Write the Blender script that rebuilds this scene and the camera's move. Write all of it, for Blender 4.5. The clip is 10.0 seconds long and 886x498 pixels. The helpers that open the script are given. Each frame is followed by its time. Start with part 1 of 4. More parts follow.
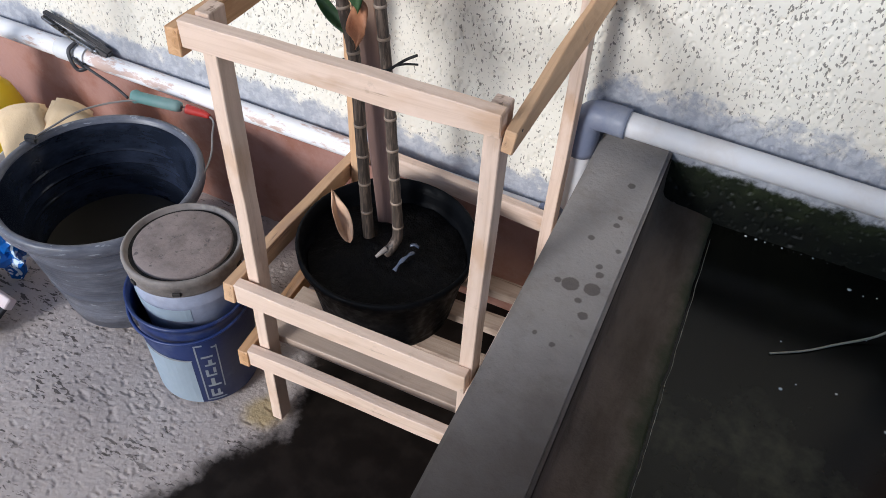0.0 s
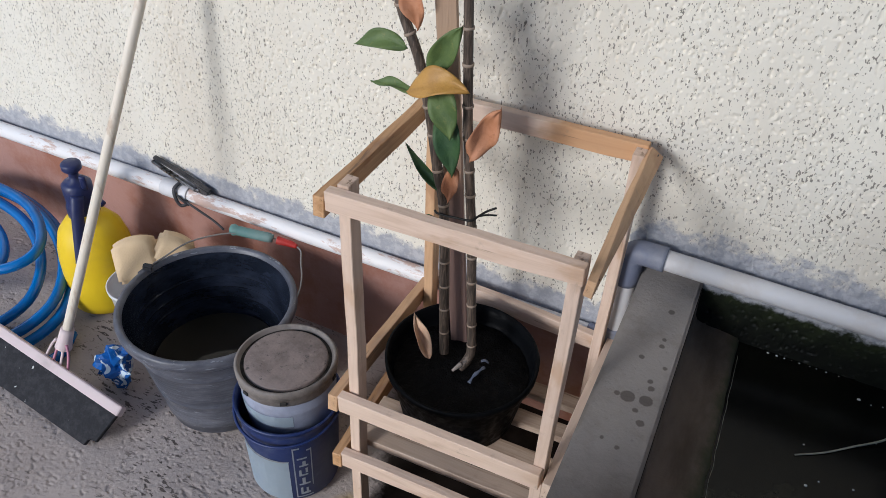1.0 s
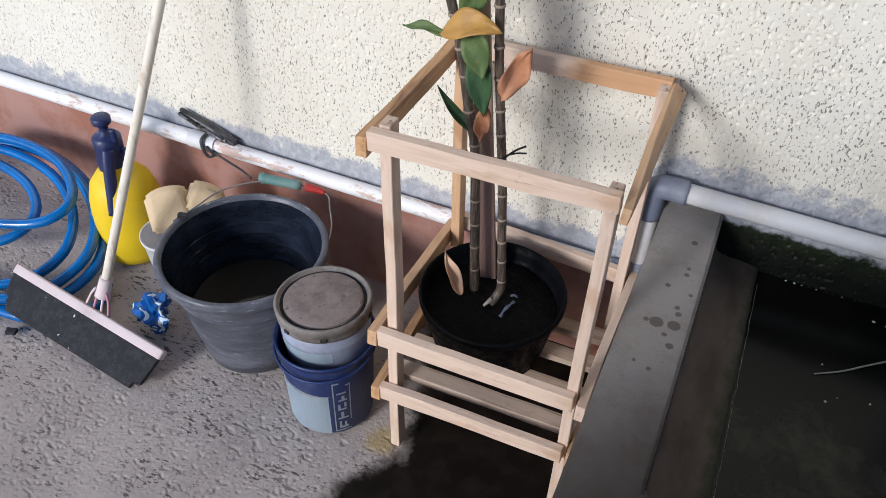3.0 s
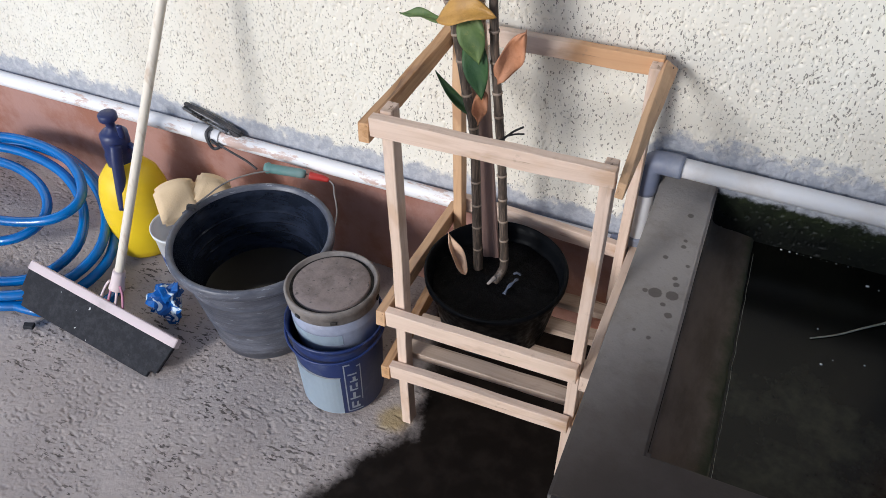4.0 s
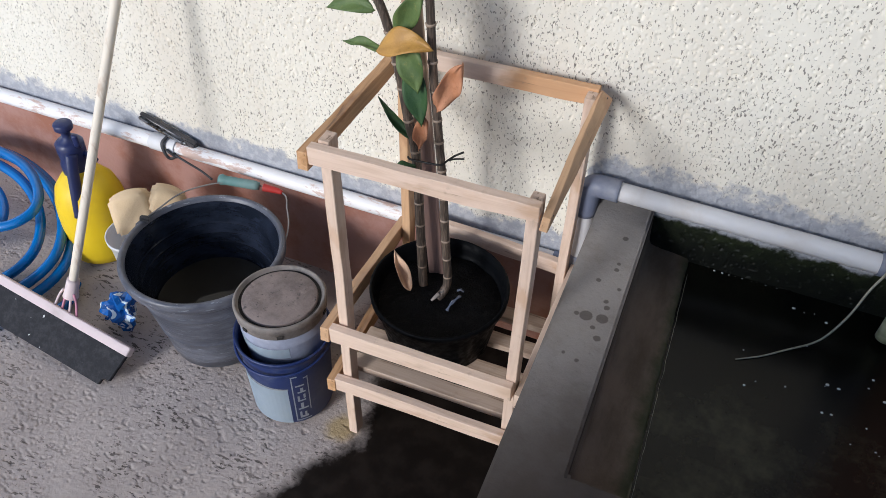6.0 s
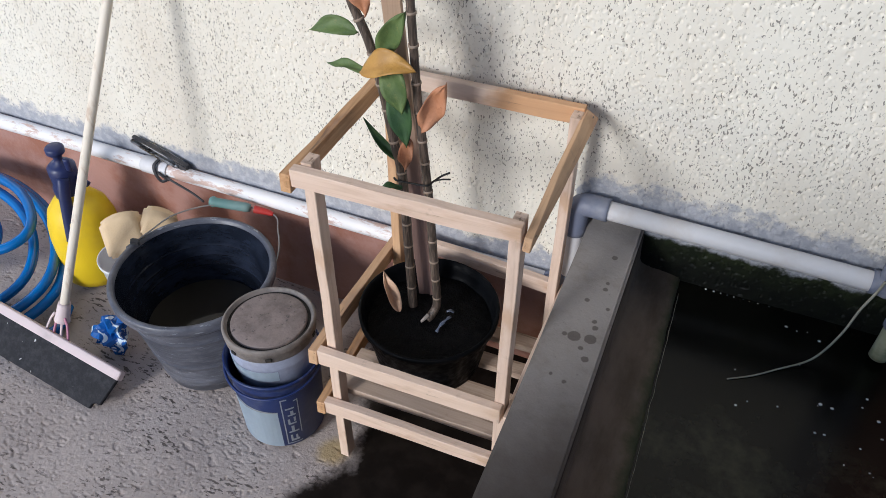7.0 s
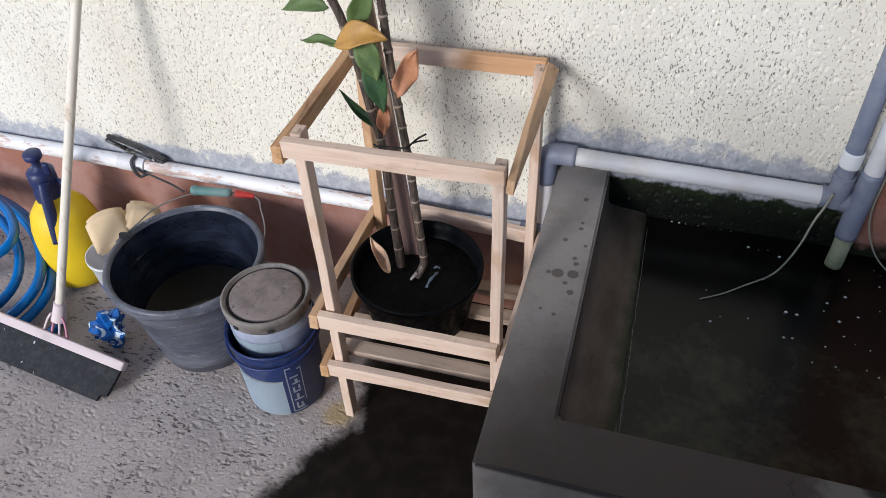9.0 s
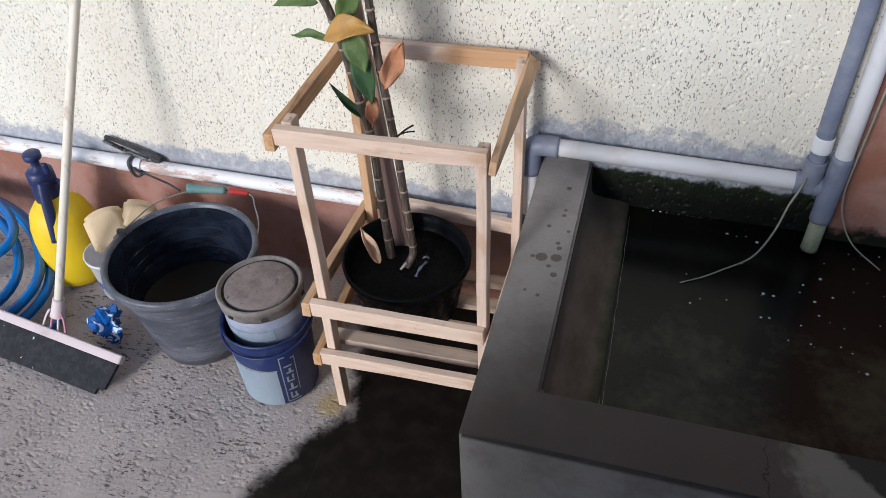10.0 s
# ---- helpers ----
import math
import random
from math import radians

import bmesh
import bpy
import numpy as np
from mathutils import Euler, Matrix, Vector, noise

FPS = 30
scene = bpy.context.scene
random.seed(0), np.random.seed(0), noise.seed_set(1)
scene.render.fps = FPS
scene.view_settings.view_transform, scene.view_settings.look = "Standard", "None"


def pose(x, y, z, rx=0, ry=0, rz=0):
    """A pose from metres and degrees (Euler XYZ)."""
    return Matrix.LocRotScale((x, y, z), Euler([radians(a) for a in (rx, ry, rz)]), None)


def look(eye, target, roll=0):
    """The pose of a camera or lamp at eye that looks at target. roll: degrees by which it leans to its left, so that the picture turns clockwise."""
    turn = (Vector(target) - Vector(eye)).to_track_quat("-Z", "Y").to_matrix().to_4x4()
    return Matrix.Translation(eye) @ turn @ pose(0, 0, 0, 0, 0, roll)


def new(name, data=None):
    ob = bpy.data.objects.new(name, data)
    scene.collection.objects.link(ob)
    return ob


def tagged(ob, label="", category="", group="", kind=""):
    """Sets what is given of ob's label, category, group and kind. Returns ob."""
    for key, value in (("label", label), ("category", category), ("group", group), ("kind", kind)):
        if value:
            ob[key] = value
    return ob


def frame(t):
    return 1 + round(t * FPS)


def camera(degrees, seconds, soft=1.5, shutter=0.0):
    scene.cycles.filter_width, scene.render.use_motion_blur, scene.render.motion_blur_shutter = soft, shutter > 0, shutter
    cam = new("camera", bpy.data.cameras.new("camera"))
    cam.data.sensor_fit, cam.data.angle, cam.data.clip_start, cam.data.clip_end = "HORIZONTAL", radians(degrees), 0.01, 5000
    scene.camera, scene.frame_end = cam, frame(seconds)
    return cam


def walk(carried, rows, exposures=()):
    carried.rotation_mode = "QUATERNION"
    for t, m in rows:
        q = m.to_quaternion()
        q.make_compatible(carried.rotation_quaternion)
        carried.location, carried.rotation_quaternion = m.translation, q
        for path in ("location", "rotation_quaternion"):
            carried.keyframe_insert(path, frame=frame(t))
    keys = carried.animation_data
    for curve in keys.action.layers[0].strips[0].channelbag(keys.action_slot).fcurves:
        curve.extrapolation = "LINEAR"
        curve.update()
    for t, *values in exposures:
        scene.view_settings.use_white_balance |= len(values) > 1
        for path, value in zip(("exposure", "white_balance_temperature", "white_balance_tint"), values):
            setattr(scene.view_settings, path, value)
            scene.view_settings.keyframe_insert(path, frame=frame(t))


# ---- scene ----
cam = camera(56.5, 10.0, soft=0.65)
PATH = [
    (0, (0.663, -1.235, 1.508), (0.122, 0.042, 0.068), 3.6),
    (0.2, (0.666, -1.329, 1.55), (0.084, -0.084, 0.097), 2.3),
    (0.5, (0.654, -1.409, 1.659), (0.088, -0.036, 0.32), 3.8),
    (1, (0.604, -1.453, 1.731), (-0.022, -0.036, 0.465), 2.9),
    (1.5, (0.594, -1.49, 1.726), (0.033, -0.097, 0.406), 3.6),
    (2, (0.567, -1.498, 1.72), (0.024, -0.128, 0.368), 5.1),
    (2.5, (0.57, -1.518, 1.735), (0.0, -0.156, 0.385), 3.6),
    (4, (0.592, -1.594, 1.772), (0.001, -0.262, 0.401), -0.6),
    (4.5, (0.621, -1.594, 1.807), (0.038, -0.29, 0.407), -0.8),
    (5, (0.644, -1.567, 1.835), (0.12, -0.272, 0.403), 0.6),
    (6.5, (0.675, -1.542, 1.863), (0.131, -0.19, 0.493), 1.8),
    (7, (0.698, -1.525, 1.858), (0.134, -0.171, 0.498), 0.5),
    (7.5, (0.723, -1.538, 1.862), (0.276, -0.246, 0.402), -5.5),
    (7.7, (0.704, -1.533, 1.867), (0.344, -0.219, 0.403), -5.7),
    (8, (0.667, -1.558, 1.877), (0.188, -0.201, 0.487), -6.2),
    (8.5, (0.666, -1.612, 1.885), (0.177, -0.251, 0.503), -1.8),
    (9, (0.684, -1.666, 1.889), (0.224, -0.301, 0.501), -2.7),
    (9.5, (0.711, -1.721, 1.897), (0.282, -0.324, 0.531), -3.2),
    (10, (0.731, -1.753, 1.877), (0.271, -0.355, 0.522), -3.0),
]
EXPOSURES = [(0, 0.03, 5750, 10), (0.5, -0.02, 5750, 10), (1, -0.4, 5830, 10), (1.5, -0.44, 5830, 10), (2, -0.3, 5830, 10), (2.5, -0.17, 5830, 10), (4, -0.15, 5830, 10), (4.5, -0.17, 5830, 10), (5, -0.07, 5830, 10), (6.5, -0.2, 5830, 10), (7, -0.2, 5830, 10), (7.5, -0.17, 5830, 10), (8, -0.05, 5830, 10), (8.5, -0.15, 5830, 10), (9, -0.15, 5830, 10), (9.5, -0.15, 5830, 10), (10, -0.15, 5830, 10)]
walk(cam, [(t, look(eye, target, roll)) for t, eye, target, roll in PATH], EXPOSURES)

# ---- light ----
scene.view_settings.exposure = 0.0
world = bpy.data.worlds.new("overcast_sky")
scene.world = world
world.use_nodes = True
sky = world.node_tree.nodes.new("ShaderNodeTexSky")
sky.sky_type, sky.sun_disc = "NISHITA", False
sky.sun_elevation, sky.sun_rotation = radians(23.4), radians(-160)
sky.air_density, sky.dust_density, sky.ozone_density = 1.0, 1.0, 2.0
back = world.node_tree.nodes["Background"]
back.inputs["Strength"].default_value = 0.19
world.node_tree.links.new(sky.outputs["Color"], back.inputs["Color"])

SUN_FROM = Vector((-0.36, -1.0, 0.46))
sun = new("sun", bpy.data.lights.new("sun", "SUN"))
sun.data.energy, sun.data.angle, sun.data.color = 2.6, radians(14), (1.0, 0.95, 0.89)
sun.matrix_world = look(SUN_FROM * 5, (0, 0, 0))


# ---- material tools ----
class Mat:
    """A node material with short calls for its pieces."""

    def __init__(self, name, rough=0.7, metal=0.0, ior=1.45, spec=0.5):
        self.m = bpy.data.materials.new(name)
        self.m.use_nodes = True
        self.t = self.m.node_tree
        self.b = self.t.nodes["Principled BSDF"]
        self.b.inputs["Roughness"].default_value = rough
        self.b.inputs["Metallic"].default_value = metal
        self.b.inputs["IOR"].default_value = ior
        self.b.inputs["Specular IOR Level"].default_value = spec
        self.co = self.t.nodes.new("ShaderNodeTexCoord").outputs["Object"]

    def link(self, a, b):
        self.t.links.new(a, b)

    def put(self, sock, v):
        if isinstance(v, bpy.types.NodeSocket):
            self.link(v, sock)
        elif isinstance(v, tuple) and len(v) == 3 and sock.type == "RGBA":
            sock.default_value = (*v, 1)
        else:
            sock.default_value = v

    def stretch(self, sx, sy, sz):
        n = self.t.nodes.new("ShaderNodeMapping")
        self.link(self.co, n.inputs["Vector"])
        n.inputs["Scale"].default_value = (sx, sy, sz)
        return n.outputs["Vector"]

    def noise(self, scale, detail=4, rough=0.55, co=None, distort=0.0):
        n = self.t.nodes.new("ShaderNodeTexNoise")
        self.link(co or self.co, n.inputs["Vector"])
        n.inputs["Scale"].default_value, n.inputs["Detail"].default_value = scale, detail
        n.inputs["Roughness"].default_value, n.inputs["Distortion"].default_value = rough, distort
        return n.outputs["Fac"]

    def cells(self, scale, co=None, feature="F1"):
        n = self.t.nodes.new("ShaderNodeTexVoronoi")
        n.feature = feature
        self.link(co or self.co, n.inputs["Vector"])
        n.inputs["Scale"].default_value = scale
        return n.outputs["Distance"]

    def step(self, v, lo, hi, a=0.0, b=1.0):
        n = self.t.nodes.new("ShaderNodeMapRange")
        n.interpolation_type = "SMOOTHSTEP"
        self.put(n.inputs["Value"], v)
        for k, x in (("From Min", lo), ("From Max", hi), ("To Min", a), ("To Max", b)):
            n.inputs[k].default_value = x
        return n.outputs["Result"]

    def math(self, op, a, b=0.0):
        n = self.t.nodes.new("ShaderNodeMath")
        n.operation = op
        self.put(n.inputs[0], a)
        self.put(n.inputs[1], b)
        return n.outputs[0]

    def axis(self, i):
        n = self.t.nodes.new("ShaderNodeSeparateXYZ")
        self.link(self.co, n.inputs[0])
        return n.outputs[i]

    def rand(self):
        return self.t.nodes.new("ShaderNodeObjectInfo").outputs["Random"]

    def far(self, p):
        n = self.t.nodes.new("ShaderNodeVectorMath")
        n.operation = "DISTANCE"
        self.link(self.co, n.inputs[0])
        n.inputs[1].default_value = p
        return n.outputs["Value"]

    def mix(self, f, a, b):
        n = self.t.nodes.new("ShaderNodeMix")
        n.data_type = "RGBA"
        self.put(n.inputs["Factor"], f)
        self.put(n.inputs["A"], a)
        self.put(n.inputs["B"], b)
        return n.outputs["Result"]

    def colour(self, v):
        self.put(self.b.inputs["Base Color"], v)
        return self

    def rough(self, v):
        self.put(self.b.inputs["Roughness"], v)
        return self

    def bump(self, h, dist=0.002, strength=1.0):
        n = self.t.nodes.new("ShaderNodeBump")
        n.inputs["Strength"].default_value, n.inputs["Distance"].default_value = strength, dist
        self.link(h, n.inputs["Height"])
        if self.b.inputs["Normal"].is_linked:
            self.link(self.b.inputs["Normal"].links[0].from_socket, n.inputs["Normal"])
        self.link(n.outputs["Normal"], self.b.inputs["Normal"])
        return self


def plastic(name, col, worn, rough=0.4, dirt=0.5, fine=60, scratch=0.0006):
    k = Mat(name, rough)
    g = k.step(k.noise(9, 6, 0.65), 0.45, 0.75, 0, dirt)
    k.colour(k.mix(g, col, worn))
    k.rough(k.step(k.noise(fine, 3), 0.3, 0.7, rough * 0.8, min(1, rough * 1.4)))
    return k.bump(k.noise(fine, 4), scratch)


# stucco: cream paint on thrown plaster, with a bare cement strip over the pipes and algae over the pond
stucco = Mat("cream_stucco", 0.9)
x_, z_ = stucco.axis(0), stucco.axis(2)
wob = stucco.math("MULTIPLY", stucco.math("SUBTRACT", stucco.noise(16, 5, 0.7), 0.5), 0.16)
zw = stucco.math("ADD", z_, wob)
right = stucco.step(x_, 0.36, 0.42)
edge = stucco.math("ADD", stucco.math("MULTIPLY", right, 0.27), 0.425)
bare = stucco.step(stucco.math("SUBTRACT", edge, zw), -0.012, 0.02)
tone = stucco.noise(2.2, 5, 0.6, stucco.stretch(1.6, 1, 0.5))
paint = stucco.mix(stucco.step(tone, 0.35, 0.7), (0.77, 0.735, 0.645), (0.70, 0.65, 0.56))
# dark specks painted in for the shade inside the plaster's pits
pit_shade = stucco.step(stucco.math("ADD", stucco.noise(160, 3, 0.55, stucco.stretch(1.35, 1, 0.72)), stucco.step(stucco.noise(3, 3), 0.3, 0.7, -0.02, 0.02)), 0.612, 0.640, 0, 0.92)
paint = stucco.mix(pit_shade, paint, (0.19, 0.175, 0.15))
cement = stucco.mix(stucco.step(stucco.noise(45, 5, 0.7), 0.42, 0.62), (0.34, 0.35, 0.385), (0.45, 0.455, 0.48))
col = stucco.mix(bare, paint, cement)
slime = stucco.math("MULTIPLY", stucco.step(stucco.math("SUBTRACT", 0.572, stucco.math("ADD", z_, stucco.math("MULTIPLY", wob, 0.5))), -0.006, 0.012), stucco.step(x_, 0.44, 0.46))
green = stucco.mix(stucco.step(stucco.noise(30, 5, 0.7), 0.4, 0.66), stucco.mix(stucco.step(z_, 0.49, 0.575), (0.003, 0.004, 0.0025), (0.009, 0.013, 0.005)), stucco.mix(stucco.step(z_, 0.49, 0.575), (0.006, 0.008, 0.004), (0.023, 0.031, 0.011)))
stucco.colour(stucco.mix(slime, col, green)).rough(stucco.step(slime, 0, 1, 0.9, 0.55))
stucco.bump(stucco.noise(230, 4, 0.65), 0.0005)

# dark red floor paint on the foot of the wall
dado = Mat("red_brown_paint", 0.55)
d1 = dado.step(dado.noise(4, 6, 0.65), 0.42, 0.62)
d2 = dado.step(dado.noise(70, 4, 0.7), 0.62, 0.74, 0, 0.5)
dcol = dado.mix(d2, dado.mix(d1, (0.40, 0.225, 0.185), (0.31, 0.135, 0.09)), (0.42, 0.34, 0.30))
algae = dado.math("MULTIPLY", dado.step(dado.math("SUBTRACT", 0.50, dado.math("ADD", dado.axis(2), dado.math("MULTIPLY", dado.math("SUBTRACT", dado.noise(14, 4), 0.5), 0.12))), -0.01, 0.02), dado.step(dado.axis(0), 0.44, 0.46))
dado.colour(dado.mix(algae, dcol, (0.011, 0.015, 0.006))).bump(dado.noise(60, 5, 0.6), 0.0025)

# floor: rough trowelled concrete, wet towards the pond; the wet colour also carries painted shade
floor_mat = Mat("rough_concrete", 0.85, spec=0.14)
fx, fy = floor_mat.axis(0), floor_mat.axis(1)
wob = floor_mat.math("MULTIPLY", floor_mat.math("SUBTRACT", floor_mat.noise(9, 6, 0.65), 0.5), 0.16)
# behind y -0.5 the edge widens left: painted shadow of stand and bucket
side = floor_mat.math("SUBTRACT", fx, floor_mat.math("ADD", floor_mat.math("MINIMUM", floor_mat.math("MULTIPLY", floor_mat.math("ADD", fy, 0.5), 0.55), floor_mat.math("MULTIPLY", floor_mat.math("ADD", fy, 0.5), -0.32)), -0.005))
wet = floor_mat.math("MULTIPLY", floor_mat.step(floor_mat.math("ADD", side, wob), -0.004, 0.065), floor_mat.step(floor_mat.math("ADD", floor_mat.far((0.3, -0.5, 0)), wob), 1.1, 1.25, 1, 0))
g1 = floor_mat.mix(floor_mat.step(floor_mat.noise(3.2, 6, 0.6), 0.35, 0.68), (0.50, 0.435, 0.40), (0.41, 0.353, 0.325))
g2 = floor_mat.mix(floor_mat.step(floor_mat.noise(70, 5, 0.75), 0.58, 0.72, 0, 0.5), g1, (0.20, 0.175, 0.165))
g3 = floor_mat.mix(floor_mat.step(floor_mat.noise(28, 5, 0.7), 0.62, 0.75, 0, 0.6), g2, (0.40, 0.375, 0.35))
clump = floor_mat.step(floor_mat.noise(5, 5, 0.6), 0.38, 0.60)
# dark dashes: shade of small trowel dents put into the colour
dent_shade = floor_mat.math("MULTIPLY", floor_mat.step(floor_mat.noise(62, 3, 0.55, floor_mat.stretch(0.8, 2.1, 1), 0.4), 0.585, 0.615, 0, 0.88), clump)
g3 = floor_mat.mix(dent_shade, g3, (0.075, 0.063, 0.056))
dust = floor_mat.step(floor_mat.math("ADD", floor_mat.far((-0.035, -0.50, 0)), floor_mat.math("MULTIPLY", wob, 0.5)), 0.025, 0.06, 0.75, 0)
g3 = floor_mat.mix(dust, g3, (0.46, 0.34, 0.15))
# near-black: wet concrete plus the shade under the stand
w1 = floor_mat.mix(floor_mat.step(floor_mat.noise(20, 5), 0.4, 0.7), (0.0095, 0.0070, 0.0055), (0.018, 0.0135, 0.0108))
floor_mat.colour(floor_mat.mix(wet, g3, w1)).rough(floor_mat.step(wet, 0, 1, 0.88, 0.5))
floor_mat.bump(floor_mat.math("MULTIPLY", floor_mat.noise(110, 7, 0.75), floor_mat.step(wet, 0, 1, 1.0, 0.05)), 0.0022)

# kerb: smooth cement render with dried drips
kerb_mat = Mat("cement_render", 0.8)
kc = kerb_mat.mix(kerb_mat.step(kerb_mat.noise(4, 6, 0.6), 0.35, 0.7), (0.31, 0.285, 0.265), (0.235, 0.215, 0.20))
kc = kerb_mat.mix(kerb_mat.step(kerb_mat.noise(8, 7, 0.7), 0.46, 0.66, 0, 0.3), kc, (0.135, 0.108, 0.085))
kc = kerb_mat.mix(kerb_mat.step(kerb_mat.noise(19, 6, 0.7), 0.60, 0.72, 0, 0.5), kc, (0.29, 0.275, 0.26))
kc = kerb_mat.mix(kerb_mat.step(kerb_mat.noise(75, 4, 0.7), 0.62, 0.76, 0, 0.45), kc, (0.10, 0.095, 0.09))
spots = None
for sx, sy, sr in ((0.515, -0.409, 0.014), (0.548, -0.405, 0.013), (0.549, -0.372, 0.007), (0.543, -0.355, 0.006), (0.552, -0.46, 0.008), (0.536, -0.435, 0.006), (0.495, -0.41, 0.006),
                   (0.512, -0.30, 0.006), (0.54, -0.255, 0.006), (0.54, -0.235, 0.005), (0.534, -0.15, 0.007), (0.53, -0.53, 0.005), (0.50, -0.52, 0.004), (0.56, -0.31, 0.005)):
    s = kerb_mat.step(kerb_mat.math("ADD", kerb_mat.far((sx + 0.003, sy + 0.0145, 0.588)), kerb_mat.math("MULTIPLY", kerb_mat.noise(150, 2), 0.004)), sr, sr + 0.003, 0.75, 0)
    spots = s if spots is None else kerb_mat.math("MAXIMUM", spots, s)
kc = kerb_mat.mix(spots, kc, (0.075, 0.06, 0.052))
mud = kerb_mat.math("ADD", kerb_mat.math("MULTIPLY", kerb_mat.axis(1), -0.9), kerb_mat.math("ADD", kerb_mat.math("MULTIPLY", kerb_mat.axis(0), 0.5), kerb_mat.math("MULTIPLY", kerb_mat.noise(6, 6, 0.65), 0.3)))
mud = kerb_mat.math("MULTIPLY", kerb_mat.step(mud, 0.72, 1.24, 0, 0.93), kerb_mat.step(kerb_mat.axis(2), 0.572, 0.584))
kc = kerb_mat.mix(mud, kc, (0.062, 0.047, 0.037))
patch = kerb_mat.step(kerb_mat.math("ADD", kerb_mat.far((1.14, -0.80, 0.588)), kerb_mat.math("MULTIPLY", kerb_mat.noise(22, 5, 0.7), 0.14)), 0.13, 0.19, 0.75, 0)
kc = kerb_mat.mix(patch, kc, (0.24, 0.225, 0.18))
crack = kerb_mat.math("ABSOLUTE", kerb_mat.math("ADD", kerb_mat.math("SUBTRACT", kerb_mat.axis(0), 1.03), kerb_mat.math("MULTIPLY", kerb_mat.noise(25, 4), 0.05)))
crack = kerb_mat.math("MULTIPLY", kerb_mat.step(crack, 0.0008, 0.0022, 0.85, 0), kerb_mat.step(kerb_mat.axis(1), -0.79, -0.76, 1, 0))
kc = kerb_mat.mix(crack, kc, (0.025, 0.02, 0.017))
soak = kerb_mat.math("ADD", kerb_mat.math("ADD", kerb_mat.axis(0), kerb_mat.axis(1)), kerb_mat.math("MULTIPLY", kerb_mat.noise(18, 5, 0.7), 0.08))
kc = kerb_mat.mix(kerb_mat.math("MULTIPLY", kerb_mat.step(soak, 0.375, 0.40, 0, 0.9), kerb_mat.step(kerb_mat.axis(0), 0.9, 1.0)), kc, (0.014, 0.013, 0.009))
# inner faces coloured dark brown below the top edge
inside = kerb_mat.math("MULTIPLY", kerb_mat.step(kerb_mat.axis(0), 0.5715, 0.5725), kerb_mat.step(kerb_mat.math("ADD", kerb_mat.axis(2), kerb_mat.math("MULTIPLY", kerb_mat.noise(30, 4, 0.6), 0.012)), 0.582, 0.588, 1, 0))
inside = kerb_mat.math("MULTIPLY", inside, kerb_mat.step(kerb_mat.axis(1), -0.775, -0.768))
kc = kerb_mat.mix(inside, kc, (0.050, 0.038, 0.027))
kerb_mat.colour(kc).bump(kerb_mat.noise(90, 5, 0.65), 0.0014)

ledge_mat = Mat("mud_stained_cement", 0.75)
lc = ledge_mat.mix(ledge_mat.step(ledge_mat.noise(12, 6, 0.65, ledge_mat.stretch(1, 0.35, 1)), 0.35, 0.68), (0.165, 0.125, 0.095), (0.085, 0.064, 0.046))
moss = ledge_mat.step(ledge_mat.math("ADD", ledge_mat.axis(0), ledge_mat.math("MULTIPLY", ledge_mat.noise(16, 5, 0.7), 0.07)), 0.690, 0.735)
# broken pale line along the ledge's outer edge
lip = ledge_mat.math("MULTIPLY", ledge_mat.step(ledge_mat.axis(0), 0.696, 0.702), ledge_mat.step(ledge_mat.noise(10, 4, 0.6), 0.46, 0.62, 0, 0.65))
ledge_mat.colour(ledge_mat.mix(lip, ledge_mat.mix(moss, lc, (0.035, 0.042, 0.016)), (0.30, 0.28, 0.18))).bump(ledge_mat.noise(60, 5, 0.7), 0.003)

water_mat = Mat("dark_pond_water", 0.22, 0, 1.33, 0.42)
wc = water_mat.mix(water_mat.step(water_mat.noise(4, 5, 0.6), 0.35, 0.72), (0.0015, 0.0017, 0.0012), (0.006, 0.0062, 0.0036))
# paler patch: reflection of the cream wall put into the water colour
wall_reflection = water_mat.math("MULTIPLY", water_mat.step(water_mat.math("ADD", water_mat.axis(1), water_mat.math("MULTIPLY", water_mat.noise(9, 5, 0.65), 0.2)), -0.33, -0.22, 1, 0), water_mat.step(water_mat.noise(6, 6, 0.7), 0.40, 0.66))
wc = water_mat.mix(wall_reflection, wc, (0.040, 0.041, 0.024))
water_mat.colour(wc).bump(water_mat.noise(7, 3, 0.5), 0.003, 0.35)

